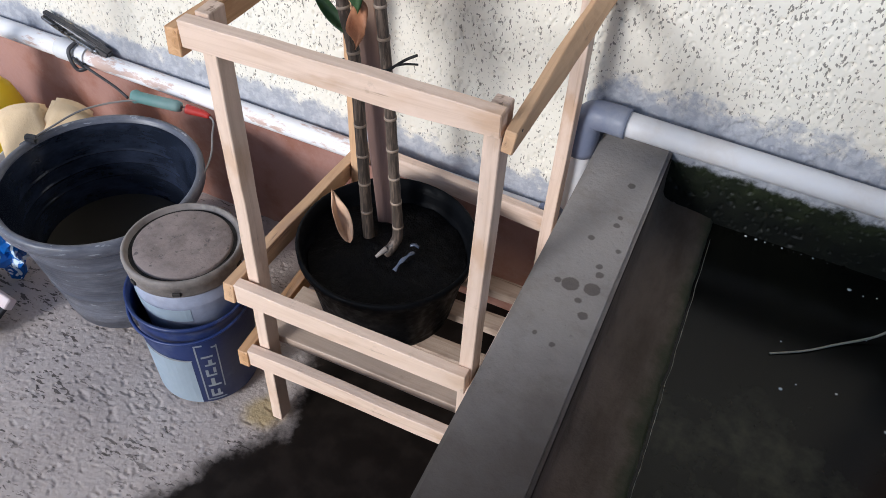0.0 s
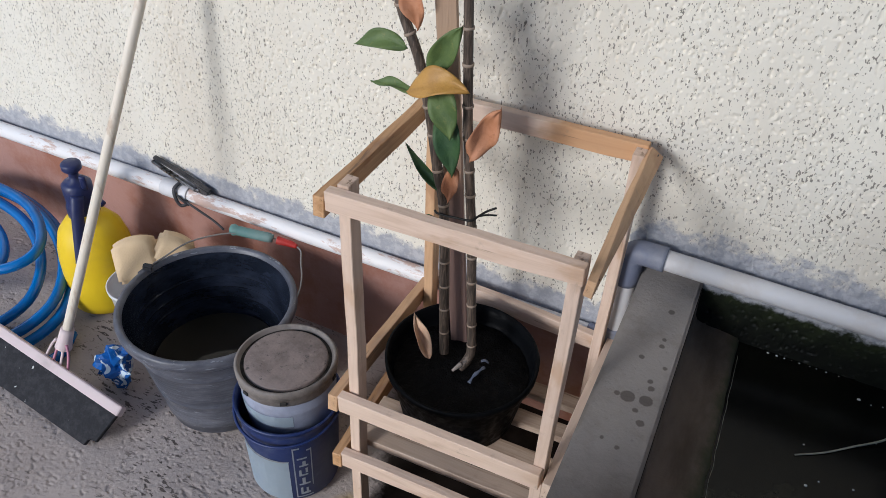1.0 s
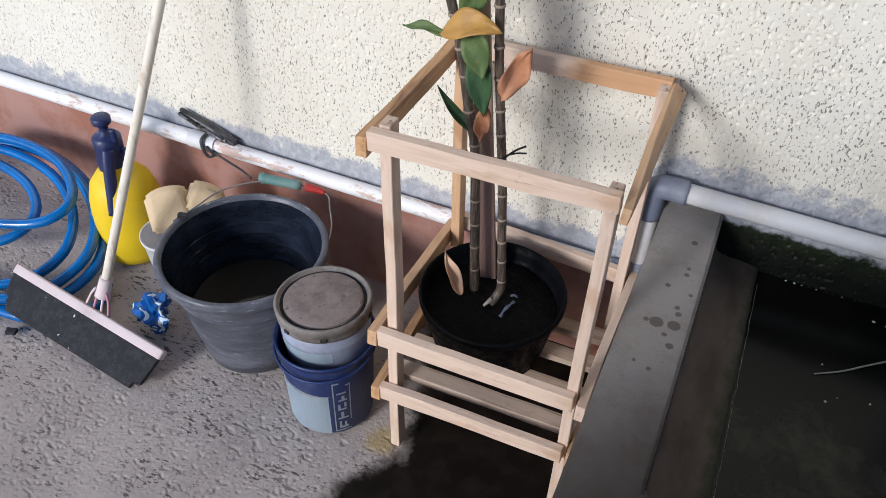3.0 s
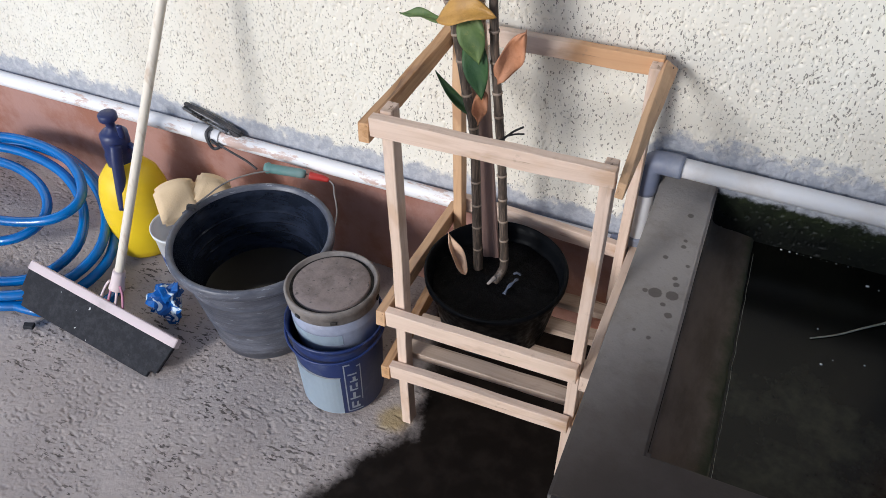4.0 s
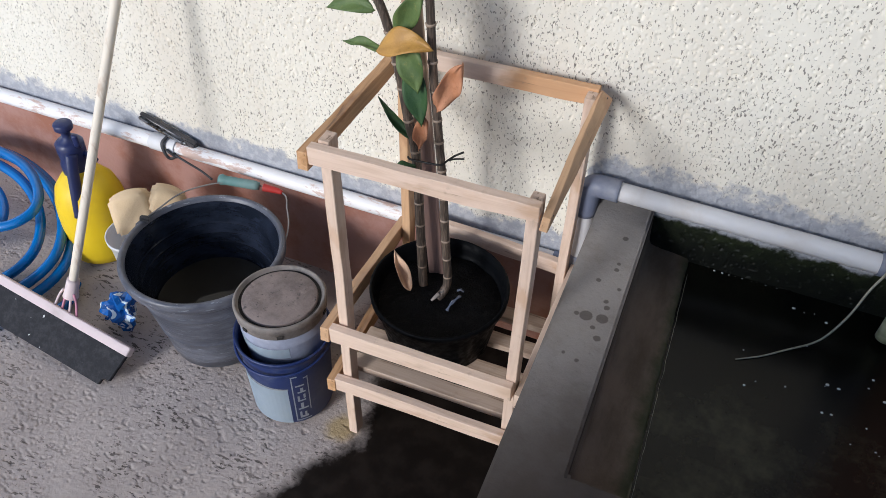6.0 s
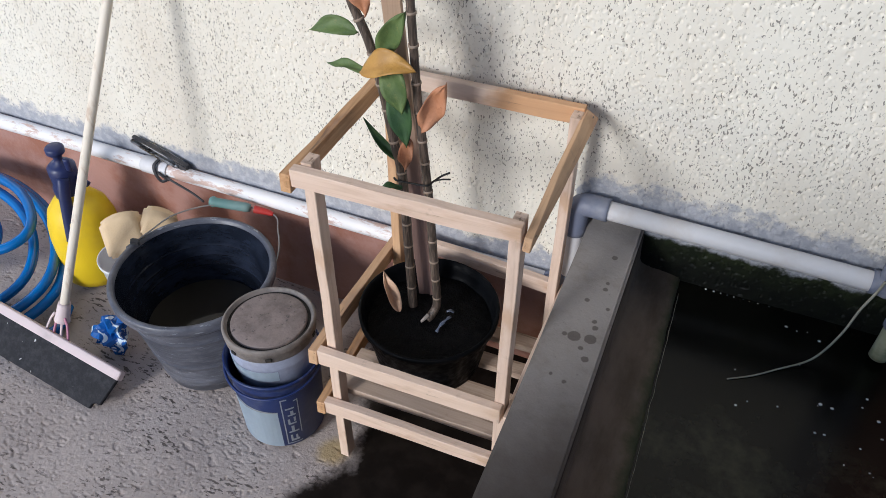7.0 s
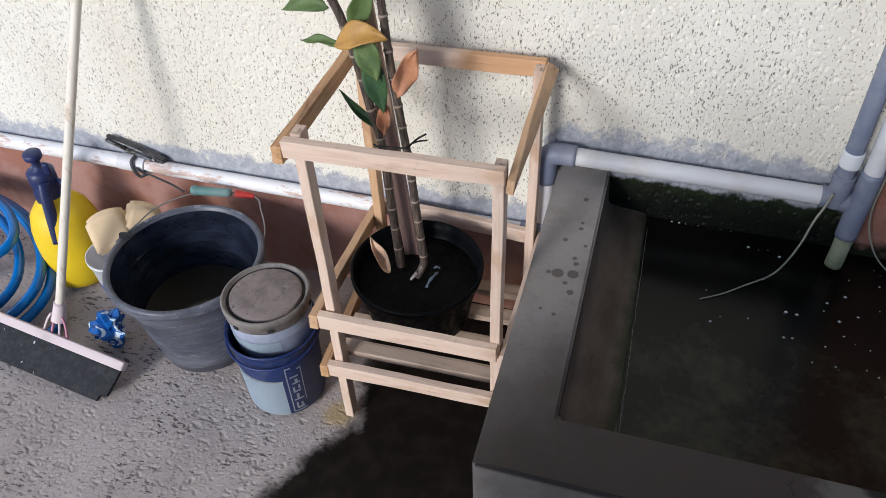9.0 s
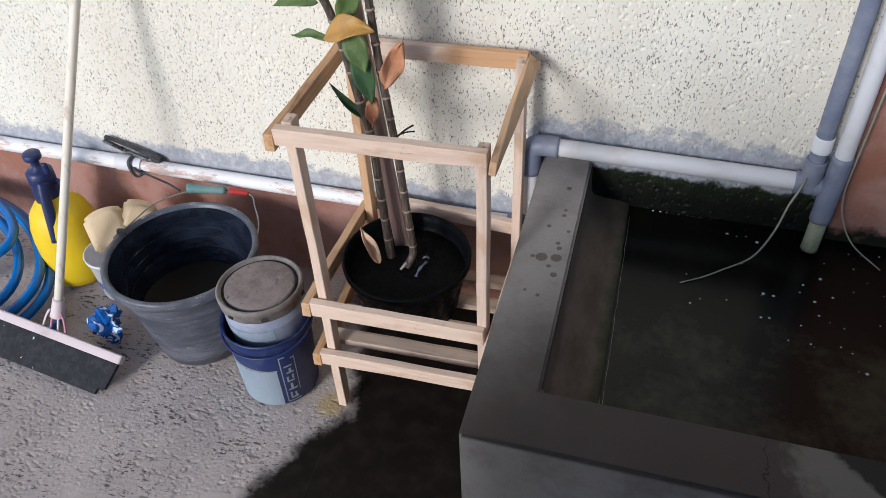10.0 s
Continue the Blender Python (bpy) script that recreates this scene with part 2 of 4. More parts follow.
# wood: fresh sawn pine, with grain along x of each stick
def pine(name, pale, dark, stain, amount, fresh, half=None):
    k = Mat(name, 0.62)
    grain = k.noise(1.6, 6, 0.6, k.stretch(2.2, 38, 38), 1.2)
    c = k.mix(k.step(grain, 0.36, 0.66), pale, dark)
    c = k.mix(k.step(k.noise(7, 4, 0.6, k.stretch(1, 2.5, 2.5)), 0.54, 0.72, 0, amount), c, stain)
    c = k.mix(k.step(k.rand(), 0.1, 1.0, 0.0, 0.4), c, fresh)
    if half:
        c = k.mix(k.step(k.math("ADD", k.axis(0), k.math("MULTIPLY", k.noise(9, 4, 0.6), 0.12)), 0.05, 0.11, 0, 0.9), c, k.mix(grain, half, stain))
    c = k.mix(k.step(k.cells(4.5, k.stretch(1, 1.6, 1.6)), 0.05, 0.10, 0.65, 0), c, (0.22, 0.10, 0.045))
    c = k.mix(k.step(k.noise(26, 5, 0.7), 0.62, 0.76, 0, 0.4), c, (0.34, 0.24, 0.17))
    c = k.mix(k.step(k.noise(1.0, 4, 0.6, k.stretch(3.2, 55, 55), 0.6), 0.62, 0.70, 0, 0.75), c, (0.17, 0.10, 0.06))
    c = k.mix(k.step(k.noise(3.4, 5, 0.65, k.stretch(1, 4, 4)), 0.56, 0.70, 0, 0.45), c, (0.36, 0.26, 0.20))
    return k.colour(c).bump(grain, 0.0006).bump(k.noise(160, 3), 0.0004)


slat_wood = pine("weathered_pine", (0.52, 0.40, 0.31), (0.40, 0.29, 0.21), (0.20, 0.13, 0.09), 0.9, (0.55, 0.43, 0.34))
wood = pine("raw_pine", (0.72, 0.555, 0.445), (0.62, 0.455, 0.345), (0.50, 0.29, 0.15), 0.55, (0.74, 0.58, 0.46))
amber = pine("amber_pine", (0.60, 0.36, 0.185), (0.46, 0.25, 0.112), (0.34, 0.15, 0.055), 0.8, (0.64, 0.45, 0.30))
half_wood = pine("part_amber_pine", (0.72, 0.555, 0.445), (0.62, 0.455, 0.345), (0.46, 0.23, 0.10), 0.5, (0.74, 0.58, 0.46), (0.68, 0.40, 0.20))
old_wood = Mat("stake_wood", 0.7)
og = old_wood.noise(1.6, 6, 0.6, old_wood.stretch(60, 60, 3), 1.0)
# dark reddish brown below z 0.70, paler tan above z 0.95
dark_zone = old_wood.step(old_wood.axis(2), 0.70, 0.95)
oc = old_wood.mix(dark_zone, old_wood.mix(og, (0.33, 0.215, 0.18), (0.21, 0.125, 0.105)), old_wood.mix(og, (0.48, 0.34, 0.24), (0.36, 0.24, 0.16)))
old_wood.colour(oc).bump(og, 0.001)

black_pot = plastic("black_pot_plastic", (0.0025, 0.003, 0.004), (0.005, 0.005, 0.006), 0.5, 0.6)
black_pot.b.inputs["Specular IOR Level"].default_value = 0.08
soil = Mat("black_potting_soil", 0.4, spec=0.09)
soil.colour(soil.mix(soil.step(soil.noise(60, 5, 0.7), 0.45, 0.7), (0.002, 0.002, 0.0025), (0.007, 0.0065, 0.0065))).bump(soil.noise(80, 5, 0.7), 0.006)
tub_mat = Mat("grey_black_rubber", 0.36, spec=0.5)
tg = tub_mat.noise(7, 7, 0.7, tub_mat.stretch(1, 1, 3))
tc = tub_mat.mix(tub_mat.step(tg, 0.4, 0.72), (0.070, 0.075, 0.096), (0.165, 0.172, 0.205))
tc = tub_mat.mix(tub_mat.step(tub_mat.noise(70, 4, 0.75, tub_mat.stretch(1, 1, 5)), 0.68, 0.75, 0, 0.55), tc, (0.20, 0.21, 0.23))
scuff = tub_mat.step(tub_mat.noise(34, 5, 0.7, tub_mat.stretch(0.5, 0.5, 4)), 0.625, 0.66, 0, 0.8)
tc = tub_mat.mix(scuff, tc, (0.33, 0.35, 0.39))
tub_mat.colour(tc).bump(tub_mat.noise(60, 4, 0.6, tub_mat.stretch(0.2, 0.2, 3)), 0.0012)
# bucket inside: wet gloss, with its darkness put into the base colour
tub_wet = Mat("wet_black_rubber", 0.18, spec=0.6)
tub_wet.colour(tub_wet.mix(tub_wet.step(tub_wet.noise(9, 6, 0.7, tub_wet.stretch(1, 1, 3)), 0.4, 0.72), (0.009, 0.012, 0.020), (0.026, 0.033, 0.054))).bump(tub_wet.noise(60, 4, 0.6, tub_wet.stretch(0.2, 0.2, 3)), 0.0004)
tub_water = Mat("murky_water", 0.04, 0, 1.33)
tub_water.colour(tub_water.mix(tub_water.noise(8, 3), (0.020, 0.018, 0.0145), (0.034, 0.030, 0.024)))
pvc_white = plastic("white_pvc", (0.66, 0.66, 0.68), (0.48, 0.42, 0.37), 0.42, 0.45)
pvc_old = Mat("paint_splashed_pvc", 0.5)
pg = pvc_old.step(pvc_old.noise(7, 6, 0.7, pvc_old.stretch(1, 3, 3)), 0.52, 0.60)
pvc_old.colour(pvc_old.mix(pg, (0.78, 0.765, 0.765), (0.56, 0.41, 0.35))).bump(pvc_old.noise(80, 4), 0.0006)
pvc_grey = plastic("blue_grey_pvc", (0.165, 0.185, 0.26), (0.36, 0.37, 0.39), 0.45, 0.5)
moss_pvc = plastic("mossy_pvc", (0.34, 0.35, 0.24), (0.10, 0.13, 0.035), 0.7, 1.0, 60, 0.003)
navy = plastic("navy_plastic", (0.018, 0.026, 0.095), (0.05, 0.06, 0.12), 0.38, 0.5)
yellow = plastic("yellow_tank_plastic", (0.80, 0.56, 0.012), (0.66, 0.45, 0.03), 0.4, 0.5)
can_blue = Mat("printed_blue_plastic", 0.42)
cb = can_blue.mix(can_blue.step(can_blue.noise(14, 6, 0.7), 0.5, 0.72, 0, 0.6), (0.016, 0.032, 0.125), (0.10, 0.12, 0.19))
can_blue.colour(cb).bump(can_blue.noise(50, 3), 0.0005)
label_pale = plastic("pale_blue_label", (0.54, 0.64, 0.73), (0.42, 0.50, 0.58), 0.5, 0.6)
label_white = plastic("scuffed_white_print", (0.52, 0.56, 0.60), (0.16, 0.19, 0.26), 0.5, 1.0, 90)
can_pale = plastic("pale_bucket_plastic", (0.30, 0.33, 0.43), (0.15, 0.155, 0.20), 0.45, 0.7)
lid_mat = Mat("dusty_lid", 0.75)
lg = lid_mat.mix(lid_mat.step(lid_mat.noise(14, 7, 0.7), 0.38, 0.68), (0.25, 0.205, 0.19), (0.145, 0.115, 0.108))
lg = lid_mat.mix(lid_mat.step(lid_mat.noise(22, 5, 0.6), 0.58, 0.70, 0, 0.5), lg, (0.34, 0.28, 0.25))
lg = lid_mat.mix(lid_mat.step(lid_mat.noise(60, 5, 0.75), 0.58, 0.68, 0, 0.8), lg, (0.055, 0.05, 0.05))
lid_mat.colour(lg).bump(lid_mat.noise(90, 5, 0.7), 0.0015)
rim_mat = plastic("grimy_pale_rim", (0.22, 0.195, 0.18), (0.06, 0.054, 0.05), 0.6, 1.0, 80)
# near-black colour for the lid's groove and slots
dark_gap = plastic("near_black_gap", (0.02, 0.019, 0.018), (0.05, 0.045, 0.04), 0.8, 0.8)
hose_blue = Mat("blue_hose_pvc", 0.16, spec=0.8)
hose_blue.colour(hose_blue.mix(hose_blue.step(hose_blue.noise(11, 4), 0.4, 0.7, 0, 0.6), (0.004, 0.145, 0.46), (0.006, 0.075, 0.25))).bump(hose_blue.noise(120, 3), 0.0004)
rubber = Mat("black_foam_rubber", 0.8)
rc = rubber.mix(rubber.step(rubber.noise(40, 5, 0.7), 0.42, 0.72), (0.013, 0.013, 0.017), (0.034, 0.034, 0.04))
rubber.colour(rubber.mix(rubber.step(rubber.noise(55, 2, 0.4), 0.74, 0.76, 0, 0.9), rc, (0.6, 0.6, 0.6))).bump(rubber.noise(140, 4), 0.001)
pale_pink = plastic("pale_pink_plastic", (0.66, 0.55, 0.55), (0.42, 0.35, 0.34), 0.5, 0.6)
pink = plastic("pink_plastic", (0.50, 0.22, 0.30), (0.35, 0.2, 0.24), 0.5, 0.5)
pole_mat = Mat("cream_coated_pole", 0.42)
pole_mat.colour(pole_mat.mix(pole_mat.step(pole_mat.noise(30, 5, 0.7, pole_mat.stretch(1, 1, 0.25)), 0.52, 0.72, 0, 0.8), (0.75, 0.685, 0.58), (0.50, 0.38, 0.28))).bump(pole_mat.noise(90, 3), 0.0004)
foam = Mat("tan_sponge_foam", 0.95)
foam.colour(foam.mix(foam.noise(16, 5), (0.76, 0.59, 0.385), (0.64, 0.47, 0.28))).bump(foam.noise(190, 4, 0.7), 0.0012)
foil_blue = Mat("blue_foil", 0.25, 0.0)
fb = foil_blue.step(foil_blue.noise(17, 3, 0.5, None, 1.5), 0.52, 0.56)
foil_blue.colour(foil_blue.mix(fb, (0.012, 0.10, 0.36), (0.66, 0.78, 0.86)))
tub_white = plastic("white_tub_plastic", (0.72, 0.73, 0.75), (0.5, 0.5, 0.5), 0.4, 0.5)
tub_print = Mat("blue_print", 0.4)
tub_print.colour(tub_print.mix(tub_print.step(tub_print.noise(40, 2), 0.5, 0.54), (0.10, 0.18, 0.50), (0.6, 0.65, 0.75)))
grip_green = plastic("teal_grip", (0.12, 0.235, 0.225), (0.24, 0.31, 0.30), 0.5, 0.6)
grip_red = plastic("red_grip", (0.42, 0.028, 0.022), (0.3, 0.06, 0.05), 0.5, 0.5)
iron = plastic("dark_iron", (0.03, 0.032, 0.038), (0.12, 0.11, 0.11), 0.45, 0.7, 120)
steel = Mat("worn_tool_steel", 0.32, 0.9)
steel.colour(steel.mix(steel.step(steel.noise(45, 5, 0.7), 0.45, 0.62), (0.42, 0.43, 0.45), (0.07, 0.06, 0.055))).bump(steel.noise(120, 4), 0.0006)
wire_mat = plastic("dull_wire", (0.22, 0.21, 0.20), (0.1, 0.08, 0.07), 0.45, 0.6, 120)
tie_mat = plastic("black_tie_wire", (0.012, 0.012, 0.012), (0.03, 0.03, 0.03), 0.5, 0.5)
line_mat = plastic("clear_air_tube", (0.33, 0.32, 0.26), (0.20, 0.20, 0.13), 0.35, 0.6)
bubble_mat = plastic("white_froth", (0.72, 0.74, 0.72), (0.5, 0.52, 0.5), 0.3, 0.5)
plain = plastic("grey_render", (0.30, 0.28, 0.26), (0.22, 0.205, 0.19), 0.9, 0.6, 90, 0.002)
ceiling_mat = plastic("painted_ceiling", (0.36, 0.345, 0.32), (0.28, 0.27, 0.25), 0.9, 0.5)


def leaf_mat(name, a, b, c, rough=0.58):
    k = Mat(name, rough)
    v = k.step(k.noise(24, 4, 0.6), 0.35, 0.68)
    f = k.mix(v, a, b)
    f = k.mix(k.step(k.noise(60, 4, 0.7), 0.58, 0.74, 0, 0.7), f, c)
    k.colour(f).bump(k.noise(30, 5, 0.65), 0.003)
    return k


leaf_green = leaf_mat("green_leaf", (0.11, 0.165, 0.05), (0.068, 0.115, 0.036), (0.19, 0.20, 0.06))
leaf_dark = leaf_mat("dark_green_leaf", (0.030, 0.075, 0.028), (0.045, 0.10, 0.032), (0.02, 0.05, 0.02))
leaf_yellow = leaf_mat("yellowed_leaf", (0.47, 0.26, 0.06), (0.36, 0.19, 0.045), (0.22, 0.13, 0.03), 0.5)
leaf_red = leaf_mat("withered_red_leaf", (0.52, 0.25, 0.14), (0.40, 0.17, 0.08), (0.22, 0.08, 0.04), 0.7)
leaf_dry = leaf_mat("dry_tan_leaf", (0.62, 0.42, 0.28), (0.52, 0.30, 0.18), (0.34, 0.17, 0.09), 0.7)
stem_mat = Mat("cane_stem", 0.5)
sg = stem_mat.noise(1.5, 5, 0.6, stem_mat.stretch(160, 160, 14), 0.8)
sc = stem_mat.mix(stem_mat.step(sg, 0.4, 0.66), (0.052, 0.040, 0.032), (0.155, 0.115, 0.088))
stem_mat.colour(sc).bump(sg, 0.001)
node_mat = plastic("pale_cane_ring", (0.30, 0.235, 0.18), (0.17, 0.12, 0.1), 0.6, 0.6)
film_mat = plastic("torn_clear_film", (0.085, 0.10, 0.14), (0.03, 0.035, 0.05), 0.15, 1.0, 90)
root_mat = plastic("pale_root", (0.30, 0.26, 0.23), (0.12, 0.10, 0.09), 0.6, 0.6)


# ---- mesh tools ----
def mesh_from(bm, name, material, smooth=False):
    me = bpy.data.meshes.new(name)
    bm.normal_update()
    bm.to_mesh(me)
    bm.free()
    for mm in material if isinstance(material, (list, tuple)) else (material,):
        me.materials.append(mm.m)
    if smooth:
        me.shade_smooth()
    return me


def part(name, bm, material, parent=None, label="", smooth=False):
    ob = new(name, mesh_from(bm, name, material, smooth))
    if parent is not None:
        ob.parent = parent
    return tagged(ob, label)


def thing(name, label, category, kind="", group=""):
    return tagged(new(name), label, category, group, kind)


def box_bm(x0, x1, y0, y1, z0, z1, bevel=0.0, cuts=0, seg=1):
    bm = bmesh.new()
    bmesh.ops.create_cube(bm, size=1)
    for v in bm.verts:
        v.co = ((x0 + x1) / 2 + v.co.x * (x1 - x0), (y0 + y1) / 2 + v.co.y * (y1 - y0), (z0 + z1) / 2 + v.co.z * (z1 - z0))
    if cuts:
        bmesh.ops.subdivide_edges(bm, edges=bm.edges[:], cuts=cuts, use_grid_fill=True)
    if bevel:
        bmesh.ops.bevel(bm, geom=[e for e in bm.edges if e.is_boundary or e.calc_face_angle(0) > 0.5], offset=bevel, segments=seg, affect="EDGES")
    return bm


def lathe_bm(rows, n=48, wob=0.0, seed=0):
    """A body of revolution from (radius, z) rows; rows that end at radius 0 close it."""
    bm = bmesh.new()
    rng = random.Random(seed)
    ph = rng.uniform(0, 6)
    rings = []
    for r, z in rows:
        if r <= 1e-6:
            rings.append([bm.verts.new((0, 0, z))])
        else:
            rings.append([bm.verts.new((r * (1 + wob * math.sin(2 * a + ph)) * math.cos(a), r * (1 + wob * math.sin(2 * a + ph)) * math.sin(a), z)) for a in (2 * math.pi * i / n for i in range(n))])
    for a, b in zip(rings, rings[1:]):
        for i in range(n):
            j = (i + 1) % n
            if len(a) == 1 and len(b) > 1:
                bm.faces.new((a[0], b[j], b[i]))
            elif len(b) == 1 and len(a) > 1:
                bm.faces.new((a[i], a[j], b[0]))
            elif len(a) > 1:
                bm.faces.new((a[i], a[j], b[j], b[i]))
    bmesh.ops.recalc_face_normals(bm, faces=bm.faces[:])
    return bm


def glide(pts, steps):
    """Catmull-Rom points along a list of places."""
    P = [Vector(p) for p in pts]
    P = [P[0] * 2 - P[1]] + P + [P[-1] * 2 - P[-2]]
    out = []
    for a, b, c, d in zip(P, P[1:], P[2:], P[3:]):
        for i in range(steps):
            t = i / steps
            out.append(0.5 * ((2 * b) + (c - a) * t + (2 * a - 5 * b + 4 * c - d) * t * t + (3 * b - a - 3 * c + d) * t ** 3))
    return out + [P[-2]]


def tube_bm(pts, radius, n=12, steps=6, caps=True, bm=None, radii=None, flat=1.0):
    """A tube along places; radii, if given, one per glided place by a function of 0..1."""
    bm = bm or bmesh.new()
    C = glide(pts, steps) if steps > 1 else [Vector(p) for p in pts]
    up = Vector((0.13, 0.29, 0.95))
    rings = []
    u = None
    for i, p in enumerate(C):
        d = (C[min(i + 1, len(C) - 1)] - C[max(i - 1, 0)]).normalized()
        u = d.cross(up).normalized() if u is None else (u - d * u.dot(d)).normalized()
        w = d.cross(u)
        r = radii(i / (len(C) - 1)) if radii else radius
        rings.append([bm.verts.new(p + u * (r * math.cos(a)) + w * (r * flat * math.sin(a))) for a in (2 * math.pi * k / n for k in range(n))])
    for a, b in zip(rings, rings[1:]):
        for k in range(n):
            bm.faces.new((a[k], a[(k + 1) % n], b[(k + 1) % n], b[k]))
    if caps:
        bm.faces.new(rings[0][::-1])
        bm.faces.new(rings[-1])
    bmesh.ops.recalc_face_normals(bm, faces=bm.faces[:])
    return bm


def shifted(bm, m):
    bmesh.ops.transform(bm, matrix=m, verts=bm.verts[:])
    return bm


def vnoise(X, Y, cell, seed):
    """Smooth lattice noise of 0..1 over arrays."""
    g = np.random.RandomState(seed).rand(257, 257)
    a, b = X / cell, Y / cell
    i, j = np.floor(a).astype(int), np.floor(b).astype(int)
    u, v = a - i, b - j
    u, v = u * u * (3 - 2 * u), v * v * (3 - 2 * v)
    i, j = i % 256, j % 256
    return (g[i, j] * (1 - u) + g[i + 1, j] * u) * (1 - v) + (g[i, j + 1] * (1 - u) + g[i + 1, j + 1] * u) * v


def sheet(name, material, U, V, place, parent=None):
    """A fine grid mesh; place(U, V) gives the arrays x, y, z."""
    uu, vv = np.meshgrid(U, V, indexing="ij")
    co = np.stack(place(uu, vv), -1).reshape(-1, 3)
    n, m = len(U), len(V)
    k = np.arange(n * m).reshape(n, m)
    q = np.stack((k[:-1, :-1], k[1:, :-1], k[1:, 1:], k[:-1, 1:]), -1).reshape(-1, 4)
    me = bpy.data.meshes.new(name)
    me.from_pydata(co.tolist(), [], q.tolist())
    me.materials.append(material.m)
    me.shade_smooth()
    ob = new(name, me)
    if parent is not None:
        ob.parent = parent
    return ob


# ---- setting ----
KERB = 0.588
WATER = 0.455


def build_setting():
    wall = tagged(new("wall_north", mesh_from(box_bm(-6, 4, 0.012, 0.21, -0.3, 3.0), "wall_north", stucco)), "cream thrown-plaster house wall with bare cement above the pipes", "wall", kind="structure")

    def plaster(X, Z):
        bx, bz = X + 0.006 * vnoise(X, Z, 0.02, 9), Z + 0.006 * vnoise(X, Z, 0.02, 10)
        a = 0.7 * vnoise(bx * 1.9 + 0.25 * bz, bz * 0.85, 0.0068, 1) + 0.3 * vnoise(bx, bz, 0.0055, 2) + 0.06 * (vnoise(X, Z, 0.16, 5) - 0.5)
        lo, hi = np.quantile(a, 0.875), np.quantile(a, 0.955)
        pit = np.clip((a - lo) / (hi - lo), 0, 1) * np.where(Z < 0.44, 0.35, 1.0)
        h = 0.0034 * (1 - pit) + 0.0002 * vnoise(bx, bz, 0.014, 6) + 0.0004 * vnoise(X, Z, 0.0054, 3) + 0.002 * vnoise(X, Z, 0.3, 4)
        low = np.where(X > 0.40, np.clip((0.75 - Z) / 0.05, 0, 1) * np.clip((Z - 0.585) / 0.02, 0.12, 1), np.clip((0.46 - Z) / 0.03, 0, 1))
        crumb = np.clip((vnoise(bx, bz, 0.013, 7) - 0.4) / 0.35, 0, 1)
        h = h + low * (np.where(X > 0.40, 0.0022, 0.0011) * crumb - 0.0006)
        return X, -h, Z
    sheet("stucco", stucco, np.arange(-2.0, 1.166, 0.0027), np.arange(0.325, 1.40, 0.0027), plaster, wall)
    part("dado", box_bm(-6, 0.447, -0.002, 0.010, -0.02, 0.325, 0.001), dado, wall, "red-brown painted foot of the wall")
    part("dado", box_bm(1.166, 4, -0.02, 0.010, -0.02, 1.7, 0.004, 0, 2), dado, wall, "red-brown painted wall above the pond")

    def rough_floor(X, Y):
        sway = 0.05 * vnoise(X, Y, 0.2, 19)
        # relief flattened over the wet, darkened area
        dark_zone = np.clip((X - np.minimum(0.55 * (Y + 0.5), -0.32 * (Y + 0.5)) + 0.02) / 0.06, 0, 1)
        patchy = 0.6 * vnoise(X, Y, 0.28, 15) + 0.4 * vnoise(X, Y, 0.09, 18)
        a = 0.75 * vnoise(X * 0.85 + sway, (Y + 0.3 * X) * 2.0 + sway, 0.0098, 12) + 0.25 * vnoise(X, Y * 1.4, 0.008, 16) + 0.16 * (patchy - 0.5)
        lo, hi = np.quantile(a, 0.86), np.quantile(a, 0.94)
        scar = np.clip((a - lo) / (hi - lo), 0, 1) * (1 - 0.9 * dark_zone)
        ridge = np.clip((lo - a) / 0.1, 0, 1)
        h = 0.0022 * vnoise(X, Y, 0.24, 11) - 0.0030 * scar - 0.0007 * ridge * (1 - 0.8 * dark_zone) + 0.0006 * (1 - 0.85 * dark_zone) * vnoise(X, Y, 0.009, 14)
        return X, Y, h - 0.0095
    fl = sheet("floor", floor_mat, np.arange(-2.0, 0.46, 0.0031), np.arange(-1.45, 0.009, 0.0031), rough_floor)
    tagged(fl, "rough grey-brown concrete floor, wet beside the pond, shade painted dark round the stand", "floor", kind="structure")
    bm = bmesh.new()
    for f in (((-60, -60), (60, -60), (60, -1.447), (-60, -1.447)), ((-60, -1.447), (-1.997, -1.447), (-1.997, 0.01), (-60, 0.01)), ((0.44, -1.447), (60, -1.447), (60, 0.01), (0.44, 0.01)), ((-60, 0.01), (60, 0.01), (60, 60), (-60, 60))):
        bm.faces.new([bm.verts.new((x, y, -0.004)) for x, y in f])
    tagged(part("ground", bm, floor_mat), "plain concrete yard stretching away", "ground", kind="structure")

    # pond kerb, an L of rendered masonry
    bm = bmesh.new()
    ring = ((0.449, 0.0), (0.461, -0.901), (3.2, -0.900), (3.2, 0.0), (3.06, 0.0), (3.06, -0.768), (0.590, -0.7645), (0.576, 0.0))
    low = [bm.verts.new((x, y, 0)) for x, y in ring]
    top = [bm.verts.new((x, y, KERB)) for x, y in ring]
    bm.faces.new(top)
    for i in range(8):
        j = (i + 1) % 8
        bm.faces.new((low[i], low[j], top[j], top[i]))
    bmesh.ops.recalc_face_normals(bm, faces=bm.faces[:])
    bmesh.ops.bevel(bm, geom=[e for e in bm.edges if all(v.co.z > 0.5 for v in e.verts)] + [e for e in bm.edges if abs(e.verts[0].co.z - e.verts[1].co.z) > 0.3], offset=0.006, segments=2, affect="EDGES")
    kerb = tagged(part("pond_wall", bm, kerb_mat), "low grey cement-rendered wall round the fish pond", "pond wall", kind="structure")
